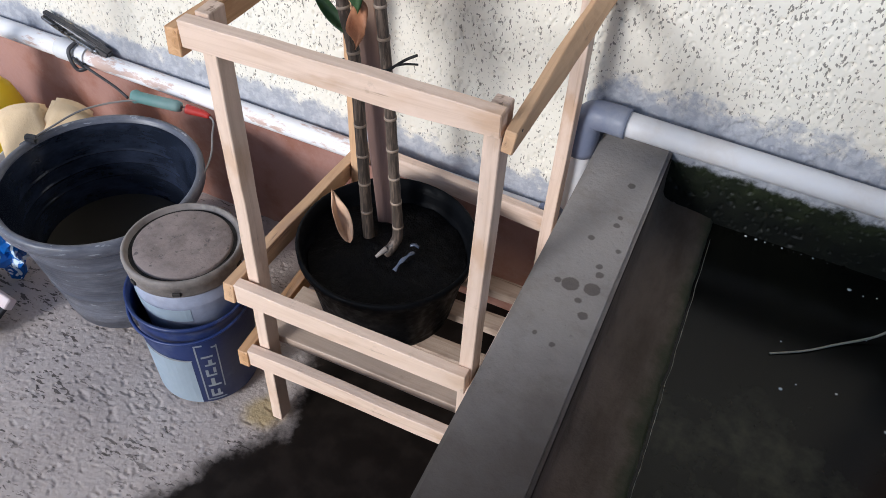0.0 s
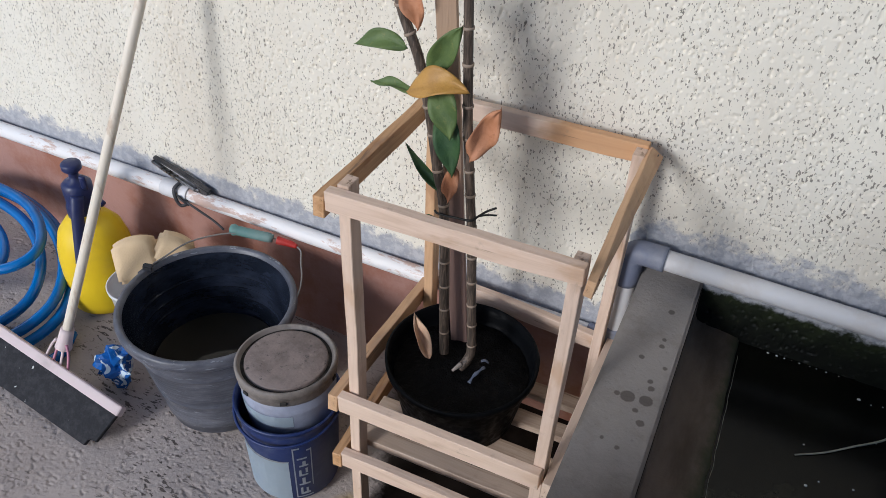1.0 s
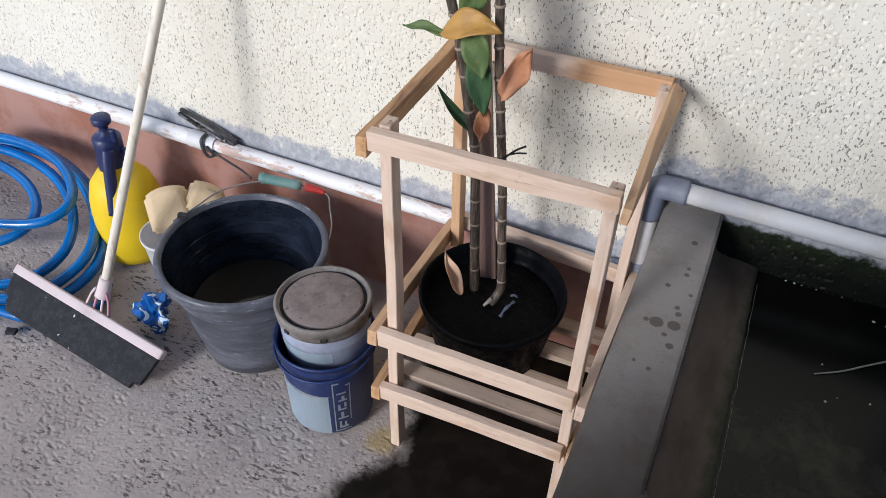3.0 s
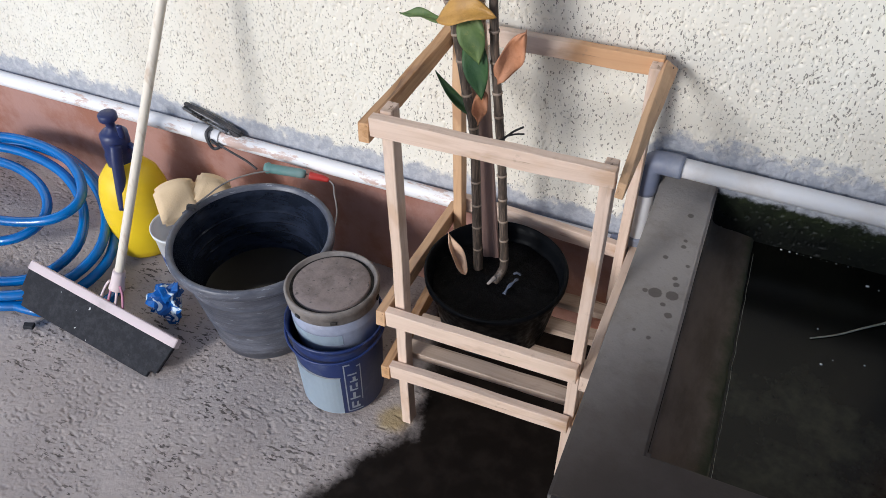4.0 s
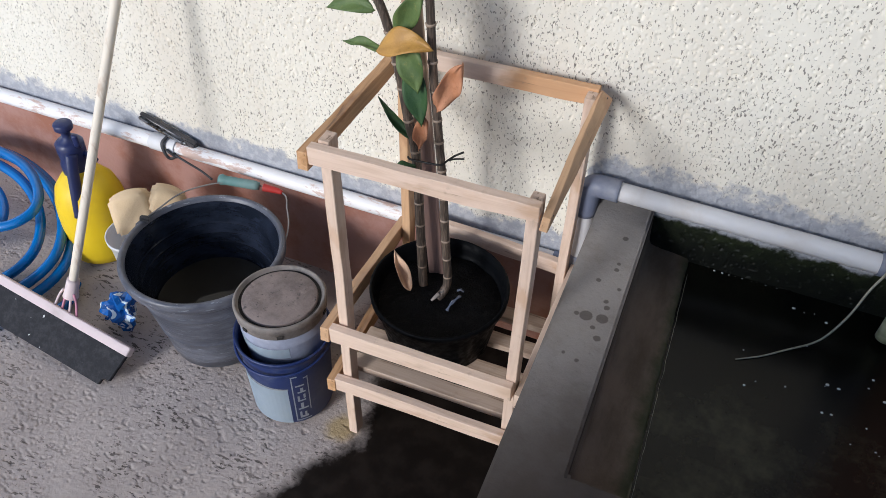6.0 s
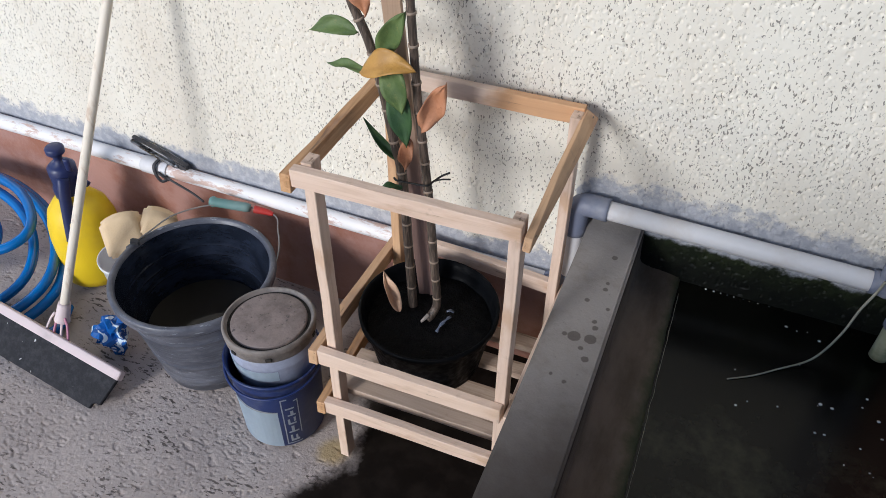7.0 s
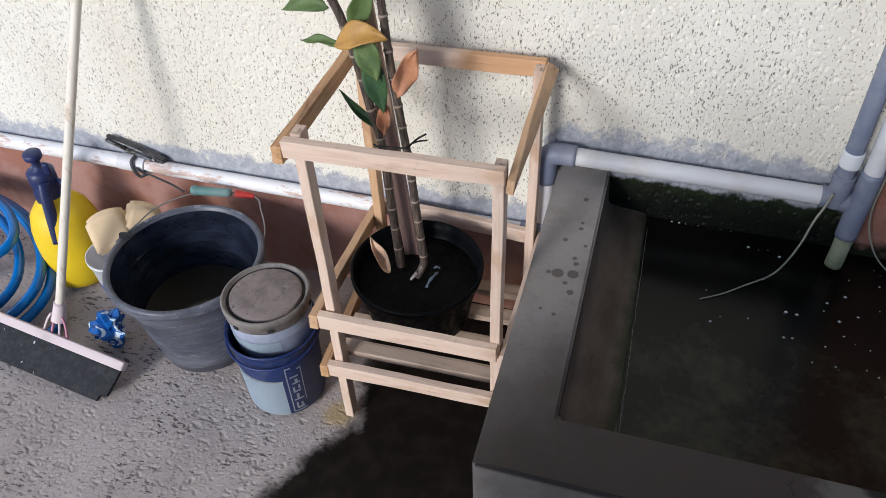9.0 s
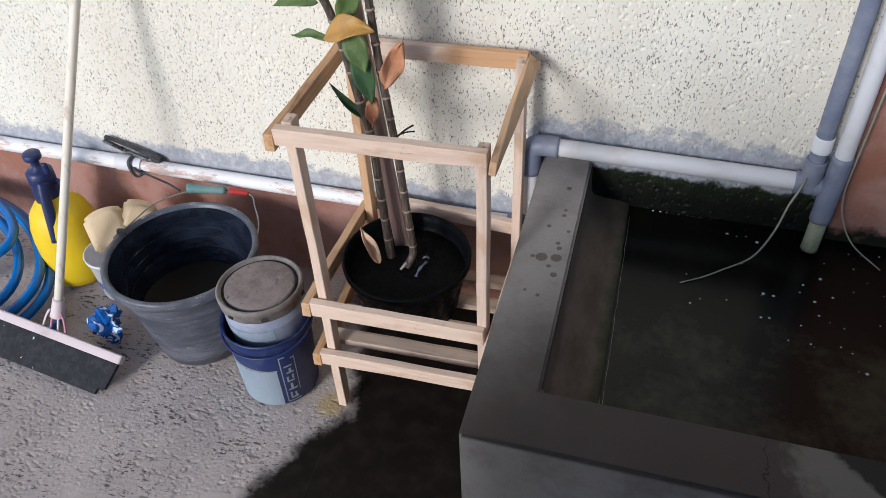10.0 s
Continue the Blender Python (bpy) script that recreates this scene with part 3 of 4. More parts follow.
    # inner ledge: a mud fillet against the wall, then a shelf just above the water
    prof = ((0.0075, 0.574), (0.0085, 0.52), (0.011, 0.488), (0.017, 0.478), (0.034, 0.472), (0.062, 0.469), (0.094, 0.466), (0.107, 0.464), (0.113, 0.459), (0.115, 0.44), (0.118, 0.2))
    ys = np.linspace(-0.80, 0.004, 61)
    bm = bmesh.new()
    rows = []
    for y in ys:
        x0 = 0.570 - 0.018 * y
        rows.append([bm.verts.new((x0 + px + 0.0022 * (px > 0.08) * noise.noise(Vector((3, y * 26, 0))) - 0.02 * y * (px > 0.08) * 0.45, y, pz + 0.003 * noise.noise(Vector((px * 60, y * 18, 0))))) for px, pz in prof])
    for ra, rb in zip(rows, rows[1:]):
        for k in range(len(prof) - 1):
            bm.faces.new((ra[k], ra[k + 1], rb[k + 1], rb[k]))
    bmesh.ops.recalc_face_normals(bm, faces=bm.faces[:])
    part("ledge", bm, ledge_mat, kerb, "mud-stained inner ledge with moss on its edge", True)
    # thin pale strand laid along the water's edge at the ledge
    bm = tube_bm([(0.6885 + 0.0022 * noise.noise(Vector((3, y * 26, 0))) - 0.027 * y, y, WATER + 0.0012) for y in np.linspace(-0.764, -0.05, 40)], 0.0011, 6, 2, radii=lambda t: 0.0003 + 0.0009 * abs(noise.noise(Vector((t * 31, 2, 0)))))
    part("waterline", bm, line_mat, kerb, "thin pale line where the water meets the ledge", True)
    bm = bmesh.new()
    bm.faces.new([bm.verts.new((x, y, WATER)) for x, y in ((0.64, -0.80), (3.2, -0.80), (3.2, 0.01), (0.64, 0.01))])
    tagged(part("water", bm, water_mat), "still dark pond water with floating bubbles", "water", kind="structure")

    # unseen slab, added overhead to cut the sky light on wall and pond
    ceil = tagged(new("ceiling", mesh_from(box_bm(-1.15, 3.0, -2.2, 0.3, 2.75, 2.9), "ceiling", ceiling_mat)), "plain pale ceiling, unseen, added to block sky light over the wall side", "ceiling", kind="structure")
    # unseen wall, added to keep sun off the pond, front kerb and wet floor
    tagged(new("shade_wall", mesh_from(box_bm(0.0, 3.6, -2.2, -2.0, -0.1, 1.60), "shade_wall", plain)), "plain low grey wall, unseen, added to shade the pond side", "wall", kind="structure")


# ---- pipes ----
def pipe_between(a, b, r, wall=0.0025, n=24):
    """An open-ended pipe from a to b."""
    a, b = Vector(a), Vector(b)
    d = (b - a).length
    bm = lathe_bm([(r - wall, 0), (r - 0.0003, 0), (r, 0.001), (r, 0.003), (r, d - 0.003), (r, d - 0.001), (r - 0.0003, d), (r - wall, d), (r - wall, d - 0.003), (r - wall, 0.003), (r - wall, 0)], n)
    return shifted(bm, Matrix.Translation(a) @ (b - a).to_track_quat("Z", "Y").to_matrix().to_4x4())


def sleeve(a, b, r):
    a, b = Vector(a), Vector(b)
    d = (b - a).length
    bm = lathe_bm([(r * 0.84, 0), (r * 0.97, 0), (r, 0.002), (r, 0.005), (r, d - 0.005), (r, d - 0.002), (r * 0.97, d), (r * 0.84, d)], 24)
    return shifted(bm, Matrix.Translation(a) @ (b - a).to_track_quat("Z", "Y").to_matrix().to_4x4())


def build_pipes():
    drain = thing("drain_pipe", "white plastic drain pipe running along the foot of the wall", "pipe", "")
    yl, zl = -0.031, 0.352
    part("pipe", pipe_between((-0.86, yl, zl), (0.375, yl, zl + 0.004), 0.0215), pvc_old, drain, "white pipe splashed with red-brown paint", True)
    part("pipe", pipe_between((-4.0, yl, zl - 0.004), (-0.862, yl, zl), 0.0235), pvc_old, drain, "", True)
    part("socket", sleeve((-0.90, yl, zl), (-0.808, yl, zl), 0.0262), pvc_white, drain, "white pipe socket", True)
    part("elbow", tube_bm([(0.36, yl, zl), (0.405, yl, zl + 0.004), (0.418, yl - 0.004, zl + 0.02), (0.420, -0.042, zl + 0.07)], 0.0275, 20, 6), pvc_grey, drain, "grey elbow", True)
    part("riser", pipe_between((0.420, -0.042, 0.40), (0.420, -0.042, 0.60), 0.0225), pvc_white, drain, "", True)
    part("elbow", tube_bm([(0.420, -0.042, 0.553), (0.420, -0.042, 0.615), (0.428, -0.042, 0.634), (0.446, -0.042, 0.640), (0.492, -0.042, 0.640)], 0.0275, 20, 6), pvc_grey, drain, "blue-grey elbow", True)
    part("pipe", pipe_between((0.47, -0.042, 0.640), (1.075, -0.046, 0.638), 0.0225), pvc_white, drain, "white pipe crossing above the pond", True)
    part("tee", tube_bm([(1.055, -0.046, 0.638), (1.085, -0.047, 0.638), (1.135, -0.05, 0.634)], 0.0262, 20, 4), pvc_grey, drain, "blue-grey tee joint", True)

    riser = thing("riser_pipe", "blue-grey plastic pipe climbing the wall over the pond", "pipe")
    part("pipe", pipe_between((1.088, -0.05, 0.62), (1.098, -0.05, 2.7), 0.0195), pvc_grey, riser, "", True)
    part("coupling", sleeve((1.0885, -0.05, 0.625), (1.089, -0.05, 0.71), 0.0245), pvc_grey, riser, "", True)
    part("collar", sleeve((1.089, -0.05, 0.735), (1.0895, -0.05, 0.775), 0.0232), tub_white, riser, "pale worn collar", True)

    down = thing("down_pipe", "white plastic pipe dropping into the pond with a mossy end", "pipe")
    part("pipe", pipe_between((1.138, -0.062, 0.70), (1.142, -0.062, 2.7), 0.0205), pvc_white, down, "", True)
    part("elbow", tube_bm([(1.138, -0.062, 0.735), (1.137, -0.063, 0.66), (1.133, -0.07, 0.61), (1.131, -0.076, 0.555)], 0.0240, 20, 6), pvc_grey, down, "blue-grey fitting", True)
    part("outlet", tube_bm([(1.131, -0.076, 0.56), (1.130, -0.079, 0.52), (1.128, -0.082, 0.468)], 0.020, 20, 4), moss_pvc, down, "mossy pale outlet", True)

    for k, pts in enumerate((
            [(1.073, -0.078, 0.672), (1.066, -0.082, 0.640), (1.050, -0.096, 0.598), (1.035, -0.115, 0.540), (1.012, -0.136, 0.490), (0.985, -0.158, 0.466), (0.930, -0.198, WATER + 0.003), (0.885, -0.235, WATER + 0.0025), (0.835, -0.266, WATER + 0.002)],
            [(1.180, -0.05, 1.25), (1.174, -0.055, 0.90), (1.167, -0.058, 0.70), (1.168, -0.058, 0.62), (1.186, -0.06, 0.55), (1.226, -0.07, 0.487), (1.291, -0.111, WATER + 0.003)])):
        ob = tagged(part("air_tube", tube_bm(pts, 0.0028, 8, 10, radii=lambda t: 0.003 - 0.0014 * t), line_mat, None, "", True), ("thin pale air tube hanging from the pipe into the pond water", "thin pale air tube hanging beside the white pipe")[k], "tube", "air tubes")

    bm = bmesh.new()
    rng = random.Random(5)
    for k in range(70):
        if k < 9:
            x, y = 0.745 + 0.018 * k + rng.uniform(-0.006, 0.006), -0.010
        else:
            x, y = rng.uniform(0.84, 1.5), rng.uniform(-0.45, -0.05)
        r = rng.choice((0.0012, 0.0015, 0.002, 0.0025, 0.0035, 0.0045)) * (0.7 if k < 9 else 1)
        m = Matrix.Translation((x, y, WATER + 0.0005)) @ Matrix.Diagonal((r, r * rng.uniform(0.6, 1), r * 0.6, 1))
        bmesh.ops.create_icosphere(bm, subdivisions=1, radius=1, matrix=m)
    tagged(part("bubbles", bm, bubble_mat, None, "", True), "tiny white bubbles and specks on the dark water", "bubbles", kind="stuff")


# ---- wooden plant stand ----
def stick(name, parent, a, b, w, h, roll=0.0, label="", seed=0, mat=None, twist=0.0, screws=False, wane=0.0):
    """A sawn batten from a to b: w across, h high (before it leans), worn edges, slight bow; its grain runs along x."""
    a, b = Vector(a), Vector(b)
    L = (b - a).length
    rng = random.Random(seed)
    bm = box_bm(-L / 2, L / 2, -w / 2, w / 2, -h / 2, h / 2)
    bmesh.ops.subdivide_edges(bm, edges=[e for e in bm.edges if abs(e.verts[0].co.x - e.verts[1].co.x) > L / 2], cuts=19)
    bmesh.ops.bevel(bm, geom=[e for e in bm.edges if e.calc_face_angle(0) > 0.5], offset=0.0014, segments=1, affect="EDGES")
    ph = rng.uniform(0, 6)
    for v in bm.verts:
        v.co.z += 0.0016 * math.sin(v.co.x * 7 + ph)
        v.co.y += 0.0012 * math.sin(v.co.x * 9 + ph * 2)
        v.co.z += 0.0022 * noise.noise(Vector((v.co.x * 11 + seed, 0, v.co.z * 20))) * (1 if v.co.z > 0 else -1)
        if v.co.z < 0:
            v.co.z += wane * (1 + 1.6 * noise.noise(Vector((v.co.x * 6 + seed * 3, 0, 0)))) * (0.4 + v.co.x / L)
        tw = radians(twist) * (v.co.x / L + 0.5)
        v.co.y, v.co.z = v.co.y * math.cos(tw) - v.co.z * math.sin(tw), v.co.y * math.sin(tw) + v.co.z * math.cos(tw)
    ob = part(name, bm, mat or wood, parent, label)
    d = (b - a).normalized()
    side = Vector((0, 0, 1)).cross(d)
    side = side.normalized() if side.length > 0.2 else Vector((0, 1, 0))
    up = d.cross(side)
    rot = Matrix((d, side, up)).transposed().to_4x4()
    ob.matrix_local = Matrix.Translation((a + b) / 2) @ rot @ pose(0, 0, 0, roll)
    for s in (-1, 1):
        if screws:
            scr = bmesh.new()
            for o in (-0.009, 0.009):
                bmesh.ops.create_cone(scr, cap_ends=True, segments=8, radius1=0.0024, radius2=0.002, depth=0.002, matrix=Matrix.Translation((s * (L / 2 - 0.022), -w / 2 - 0.0003, o)) @ pose(0, 0, 0, 90))
            part("screw", scr, iron, ob, "dark screw heads")
    return ob


def build_stand():
    st = thing("plant_stand", "open square stand of raw pine battens against the wall", "plant stand")
    # legs
    for k, (x0, y0, x1, y1, zt) in enumerate(((0.001, -0.487, 0.001, -0.487, 0.947), (0.406, -0.487, 0.406, -0.487, 0.938), (-0.030, -0.085, -0.030, -0.085, 0.90), (0.398, -0.085, 0.398, -0.085, 0.90))):
        stick("leg", st, (x0, y0, 0.0), (x1, y1, zt), 0.023, 0.034, 90, seed=k, mat=(wood, wood, amber, wood)[k])
    # front rails
    stick("rail", st, (-0.024, -0.517, 0.920), (0.424, -0.517, 0.934), 0.021, 0.039, 0, seed=11, wane=0.003)
    stick("rail", st, (-0.022, -0.517, 0.408), (0.414, -0.517, 0.420), 0.021, 0.045, 0, seed=12, wane=0.002)
    stick("rail", st, (-0.024, -0.517, 0.221), (0.412, -0.517, 0.239), 0.021, 0.043, 0, seed=13, wane=0.005)
    # side rails, outside the legs
    stick("rail", st, (-0.034, -0.53, 0.906), (-0.056, -0.055, 0.876), 0.022, 0.040, 180, seed=14, mat=amber)
    stick("rail", st, (-0.034, -0.53, 0.406), (-0.056, -0.055, 0.352), 0.022, 0.042, 180, seed=15, mat=amber)
    stick("rail", st, (-0.034, -0.53, 0.218), (-0.056, -0.055, 0.20), 0.022, 0.042, 180, seed=16, mat=amber)
    stick("rail", st, (0.434, -0.525, 0.916), (0.421, -0.06, 0.892), 0.015, 0.031, 6, seed=17, mat=amber, twist=-64, screws=True)
    stick("rail", st, (0.431, -0.525, 0.402), (0.422, -0.06, 0.37), 0.020, 0.042, 0, seed=18)
    stick("rail", st, (0.431, -0.525, 0.235), (0.422, -0.06, 0.20), 0.020, 0.042, 0, seed=19, mat=amber)
    # back rails
    stick("rail", st, (-0.030, -0.056, 0.878), (0.408, -0.056, 0.884), 0.021, 0.042, 0, seed=20, mat=half_wood)
    stick("rail", st, (-0.030, -0.056, 0.385), (0.408, -0.056, 0.36), 0.021, 0.042, 0, seed=21)
    # slats that carry the pot
    for k, y in enumerate((-0.443, -0.352, -0.25, -0.155)):
        stick("slat", st, (-0.022, y, 0.226), (0.42, y + 0.006, 0.232), 0.041, 0.02, 0, seed=30 + k, mat=slat_wood)


# ---- potted plant ----
def leaf_bm(base, tip, width, droop=0.02, fold=0.25, face=(0, -1, 0.3), twist=0.0, wave=0.004):
    """A pointed oval leaf from base to tip, its upper side towards face, with a folded midrib and real thickness."""
    base, tip = Vector(base), Vector(tip)
    d = tip - base
    L = d.length
    d.normalize()
    nrm = Vector(face)
    nrm = (nrm - d * nrm.dot(d)).normalized()
    nrm = Matrix.Rotation(radians(twist), 3, d) @ nrm
    s = d.cross(nrm)
    bm = bmesh.new()
    N, M = 16, 4
    grid = []
    for i in range(N + 1):
        t = i / N
        w = width * (math.sin(math.pi * t ** 0.85) ** 0.8) * (1 - 0.25 * t) + 0.0012
        row = []
        for j in range(-M, M + 1):
            u = j / M
            p = base + d * (L * t) + s * (w * 0.5 * u) + nrm * (fold * w * 0.5 * abs(u) - fold * w * 0.2 + wave * math.sin(9 * t + 2.5 * u) * abs(u))
            p += Vector((0, 0, -droop * 4 * (t - 0.5) ** 2 + droop))
            p += nrm * droop * 0.4 * math.sin(math.pi * t)
            row.append(bm.verts.new(p))
        grid.append(row)
    for a, b in zip(grid, grid[1:]):
        for j in range(2 * M):
            bm.faces.new((a[j], a[j + 1], b[j + 1], b[j]))
    bmesh.ops.recalc_face_normals(bm, faces=bm.faces[:])
    bmesh.ops.solidify(bm, geom=bm.faces[:], thickness=0.0007)
    return bm


def build_plant():
    c = Vector((0.148, -0.287, 0))
    plant = thing("potted_plant", "tall cane plant with few leaves in a black plastic pot", "potted plant")
    z0, z1, r0, r1 = 0.2395, 0.416, 0.130, 0.167
    rows = [(0, z0), (r0 - 0.004, z0), (r0, z0 + 0.004), (r1 - 0.008, z1 - 0.022), (r1 - 0.007, z1 - 0.020), (r1 + 0.002, z1 - 0.018), (r1 + 0.003, z1 - 0.003), (r1, z1), (r1 - 0.004, z1 - 0.001), (r1 - 0.009, z1 - 0.03), (r1 - 0.016, 0.36), (0, 0.355)]
    part("pot", shifted(lathe_bm(rows, 56, 0.006), Matrix.Translation(c)), black_pot, plant, "black plastic nursery pot", True)
    rng = random.Random(3)
    rows = [(0, 0.378)] + [(0.15 * k / 8, 0.378 - 0.0015 * k) for k in range(1, 9)]
    bm = lathe_bm(rows, 40)
    for v in bm.verts:
        v.co.z += 0.008 * noise.noise(v.co * 28) + 0.004 * noise.noise(v.co * 70)
    part("soil", shifted(bm, Matrix.Translation(c)), soil, plant, "wet black soil", True)

    def cane(pts, r):
        ob = part("cane", tube_bm(pts, r, 14, 10, radii=lambda t: r * (1.08 - 0.25 * t)), stem_mat, plant, "grey-brown jointed cane", True)
        C = glide(pts, 10)
        run = 0.0
        for a, b in zip(C, C[1:]):
            run += (b - a).length
            if run > 0.062 and a.z > 0.43:
                run = rng.uniform(-0.008, 0.012)
                d = (b - a).normalized()
                part("node_ring", tube_bm([a - d * 0.0025, a, a + d * 0.0025], r * 1.09, 14, 1), node_mat, ob, "", True)
        return ob
    cane([(0.094, -0.262, 0.36), (0.090, -0.262, 0.45), (0.082, -0.258, 0.60), (0.072, -0.254, 0.76), (0.053, -0.25, 0.845), (0.034, -0.25, 0.956), (0.008, -0.25, 1.065), (-0.030, -0.25, 1.16), (-0.058, -0.25, 1.30), (-0.07, -0.25, 1.45)], 0.0105)
    cane([(0.146, -0.292, 0.372), (0.156, -0.274, 0.392), (0.160, -0.268, 0.425), (0.152, -0.268, 0.55), (0.140, -0.262, 0.70), (0.126, -0.252, 0.80), (0.113, -0.25, 0.926), (0.108, -0.25, 0.985), (0.097, -0.25, 1.184), (0.091, -0.25, 1.32), (0.089, -0.25, 1.46)], 0.0098)
    bm = tube_bm([(0.147, -0.290, 0.386), (0.142, -0.302, 0.384), (0.136, -0.310, 0.378)], 0.005, 8, 6, radii=lambda t: 0.006 - 0.003 * t)
    part("root", bm, root_mat, plant, "pale surface root", True)
    # stake
    a, b = Vector((0.112, -0.205, 0.30)), Vector((0.020, -0.225, 1.46))
    bm = box_bm(-0.019, 0.019, -0.008, 0.008, 0, (b - a).length, 0.0015)
    up = (b - a).normalized()
    back = Vector((-0.25, 1, 0))
    back = (back - up * back.dot(up)).normalized()
    part("stake", shifted(bm, Matrix.Translation(a) @ Matrix((back.cross(up), back, up)).transposed().to_4x4()), old_wood, plant, "flat wooden stake, dark reddish brown below")
    # wire tie
    part("wire_tie", tube_bm([(0.056, -0.262, 0.757), (0.066, -0.268, 0.757), (0.10, -0.268, 0.760), (0.135, -0.266, 0.763), (0.143, -0.25, 0.765), (0.155, -0.235, 0.772), (0.172, -0.228, 0.782)], 0.0024, 8, 6), tie_mat, plant, "black wire tie", True)
    part("wire_tie", tube_bm([(0.146, -0.248, 0.766), (0.158, -0.24, 0.768), (0.176, -0.232, 0.768)], 0.002, 8, 6), tie_mat, plant, "", True)
    # leaves: base, tip, width, droop, fold, face, twist
    L = (
        ((-0.016, -0.25, 1.082), (-0.126, -0.247, 1.062), 0.040, 0.012, 0.3, (0, -0.8, 0.6), 0, leaf_green),
        ((0.004, -0.255, 1.000), (-0.100, -0.235, 0.988), 0.026, 0.004, 0.5, (0, -0.5, 0.9), 10, leaf_green),
        ((0.034, -0.262, 1.044), (0.092, -0.262, 1.150), 0.050, 0.004, 0.3, (0.3, -1, 0.2), 0, leaf_green),
        ((0.002, -0.285, 1.018), (0.124, -0.290, 1.050), 0.060, 0.016, 0.25, (0.0, -0.75, 0.7), 0, leaf_yellow),
        ((0.058, -0.272, 1.040), (0.090, -0.285, 0.942), 0.062, 0.004, 0.25, (0.1, -1, 0.25), 0, leaf_green),
        ((0.066, -0.262, 0.985), (0.094, -0.276, 0.858), 0.058, 0.004, 0.3, (0.2, -1, 0.1), 0, leaf_dark),
        ((0.122, -0.262, 0.896), (0.172, -0.255, 1.014), 0.054, 0.004, 0.4, (0.2, -1, 0.2), 14, leaf_red),
        ((0.074, -0.262, 0.806), (-0.022, -0.24, 0.878), 0.022, -0.010, 0.6, (-0.2, -0.8, 0.6), 20, leaf_dark),
        ((0.078, -0.268, 0.742), (0.030, -0.292, 0.738), 0.020, 0.004, 0.5, (-0.1, -0.5, 0.9), 10, leaf_dark),
        ((0.094, -0.266, 0.872), (0.086, -0.272, 0.792), 0.034, 0.002, 0.5, (0.2, -1, 0.1), 0, leaf_red),
        ((-0.015, -0.25, 1.210), (0.010, -0.262, 1.125), 0.050, 0.004, 0.4, (0.1, -1, 0.2), 0, leaf_red),
        ((-0.040, -0.25, 1.215), (-0.100, -0.25, 1.165), 0.036, 0.006, 0.4, (0, -0.8, 0.6), 0, leaf_green),
        ((-0.050, -0.25, 1.270), (0.020, -0.27, 1.260), 0.046, 0.006, 0.3, (0, -0.8, 0.6), 0, leaf_green),
    )
    for b_, t_, w_, dr, fo, fc, tw, mt in L:
        part("leaf", leaf_bm(b_, t_, w_, dr, fo, fc, tw, 0.009 if mt is leaf_red else 0.005), mt, plant, {"yellowed_leaf": "yellowing leaf", "withered_red_leaf": "withered rust-red leaf"}.get(mt.m.name, "green leaf"), True)
    part("leaf", leaf_bm((0.078, -0.306, 0.384), (0.014, -0.258, 0.456), 0.034, -0.006, 1.3, (0.5, -0.8, 0.5), 15, 0.006), leaf_dry, plant, "dry curled tan leaf on the soil", True)


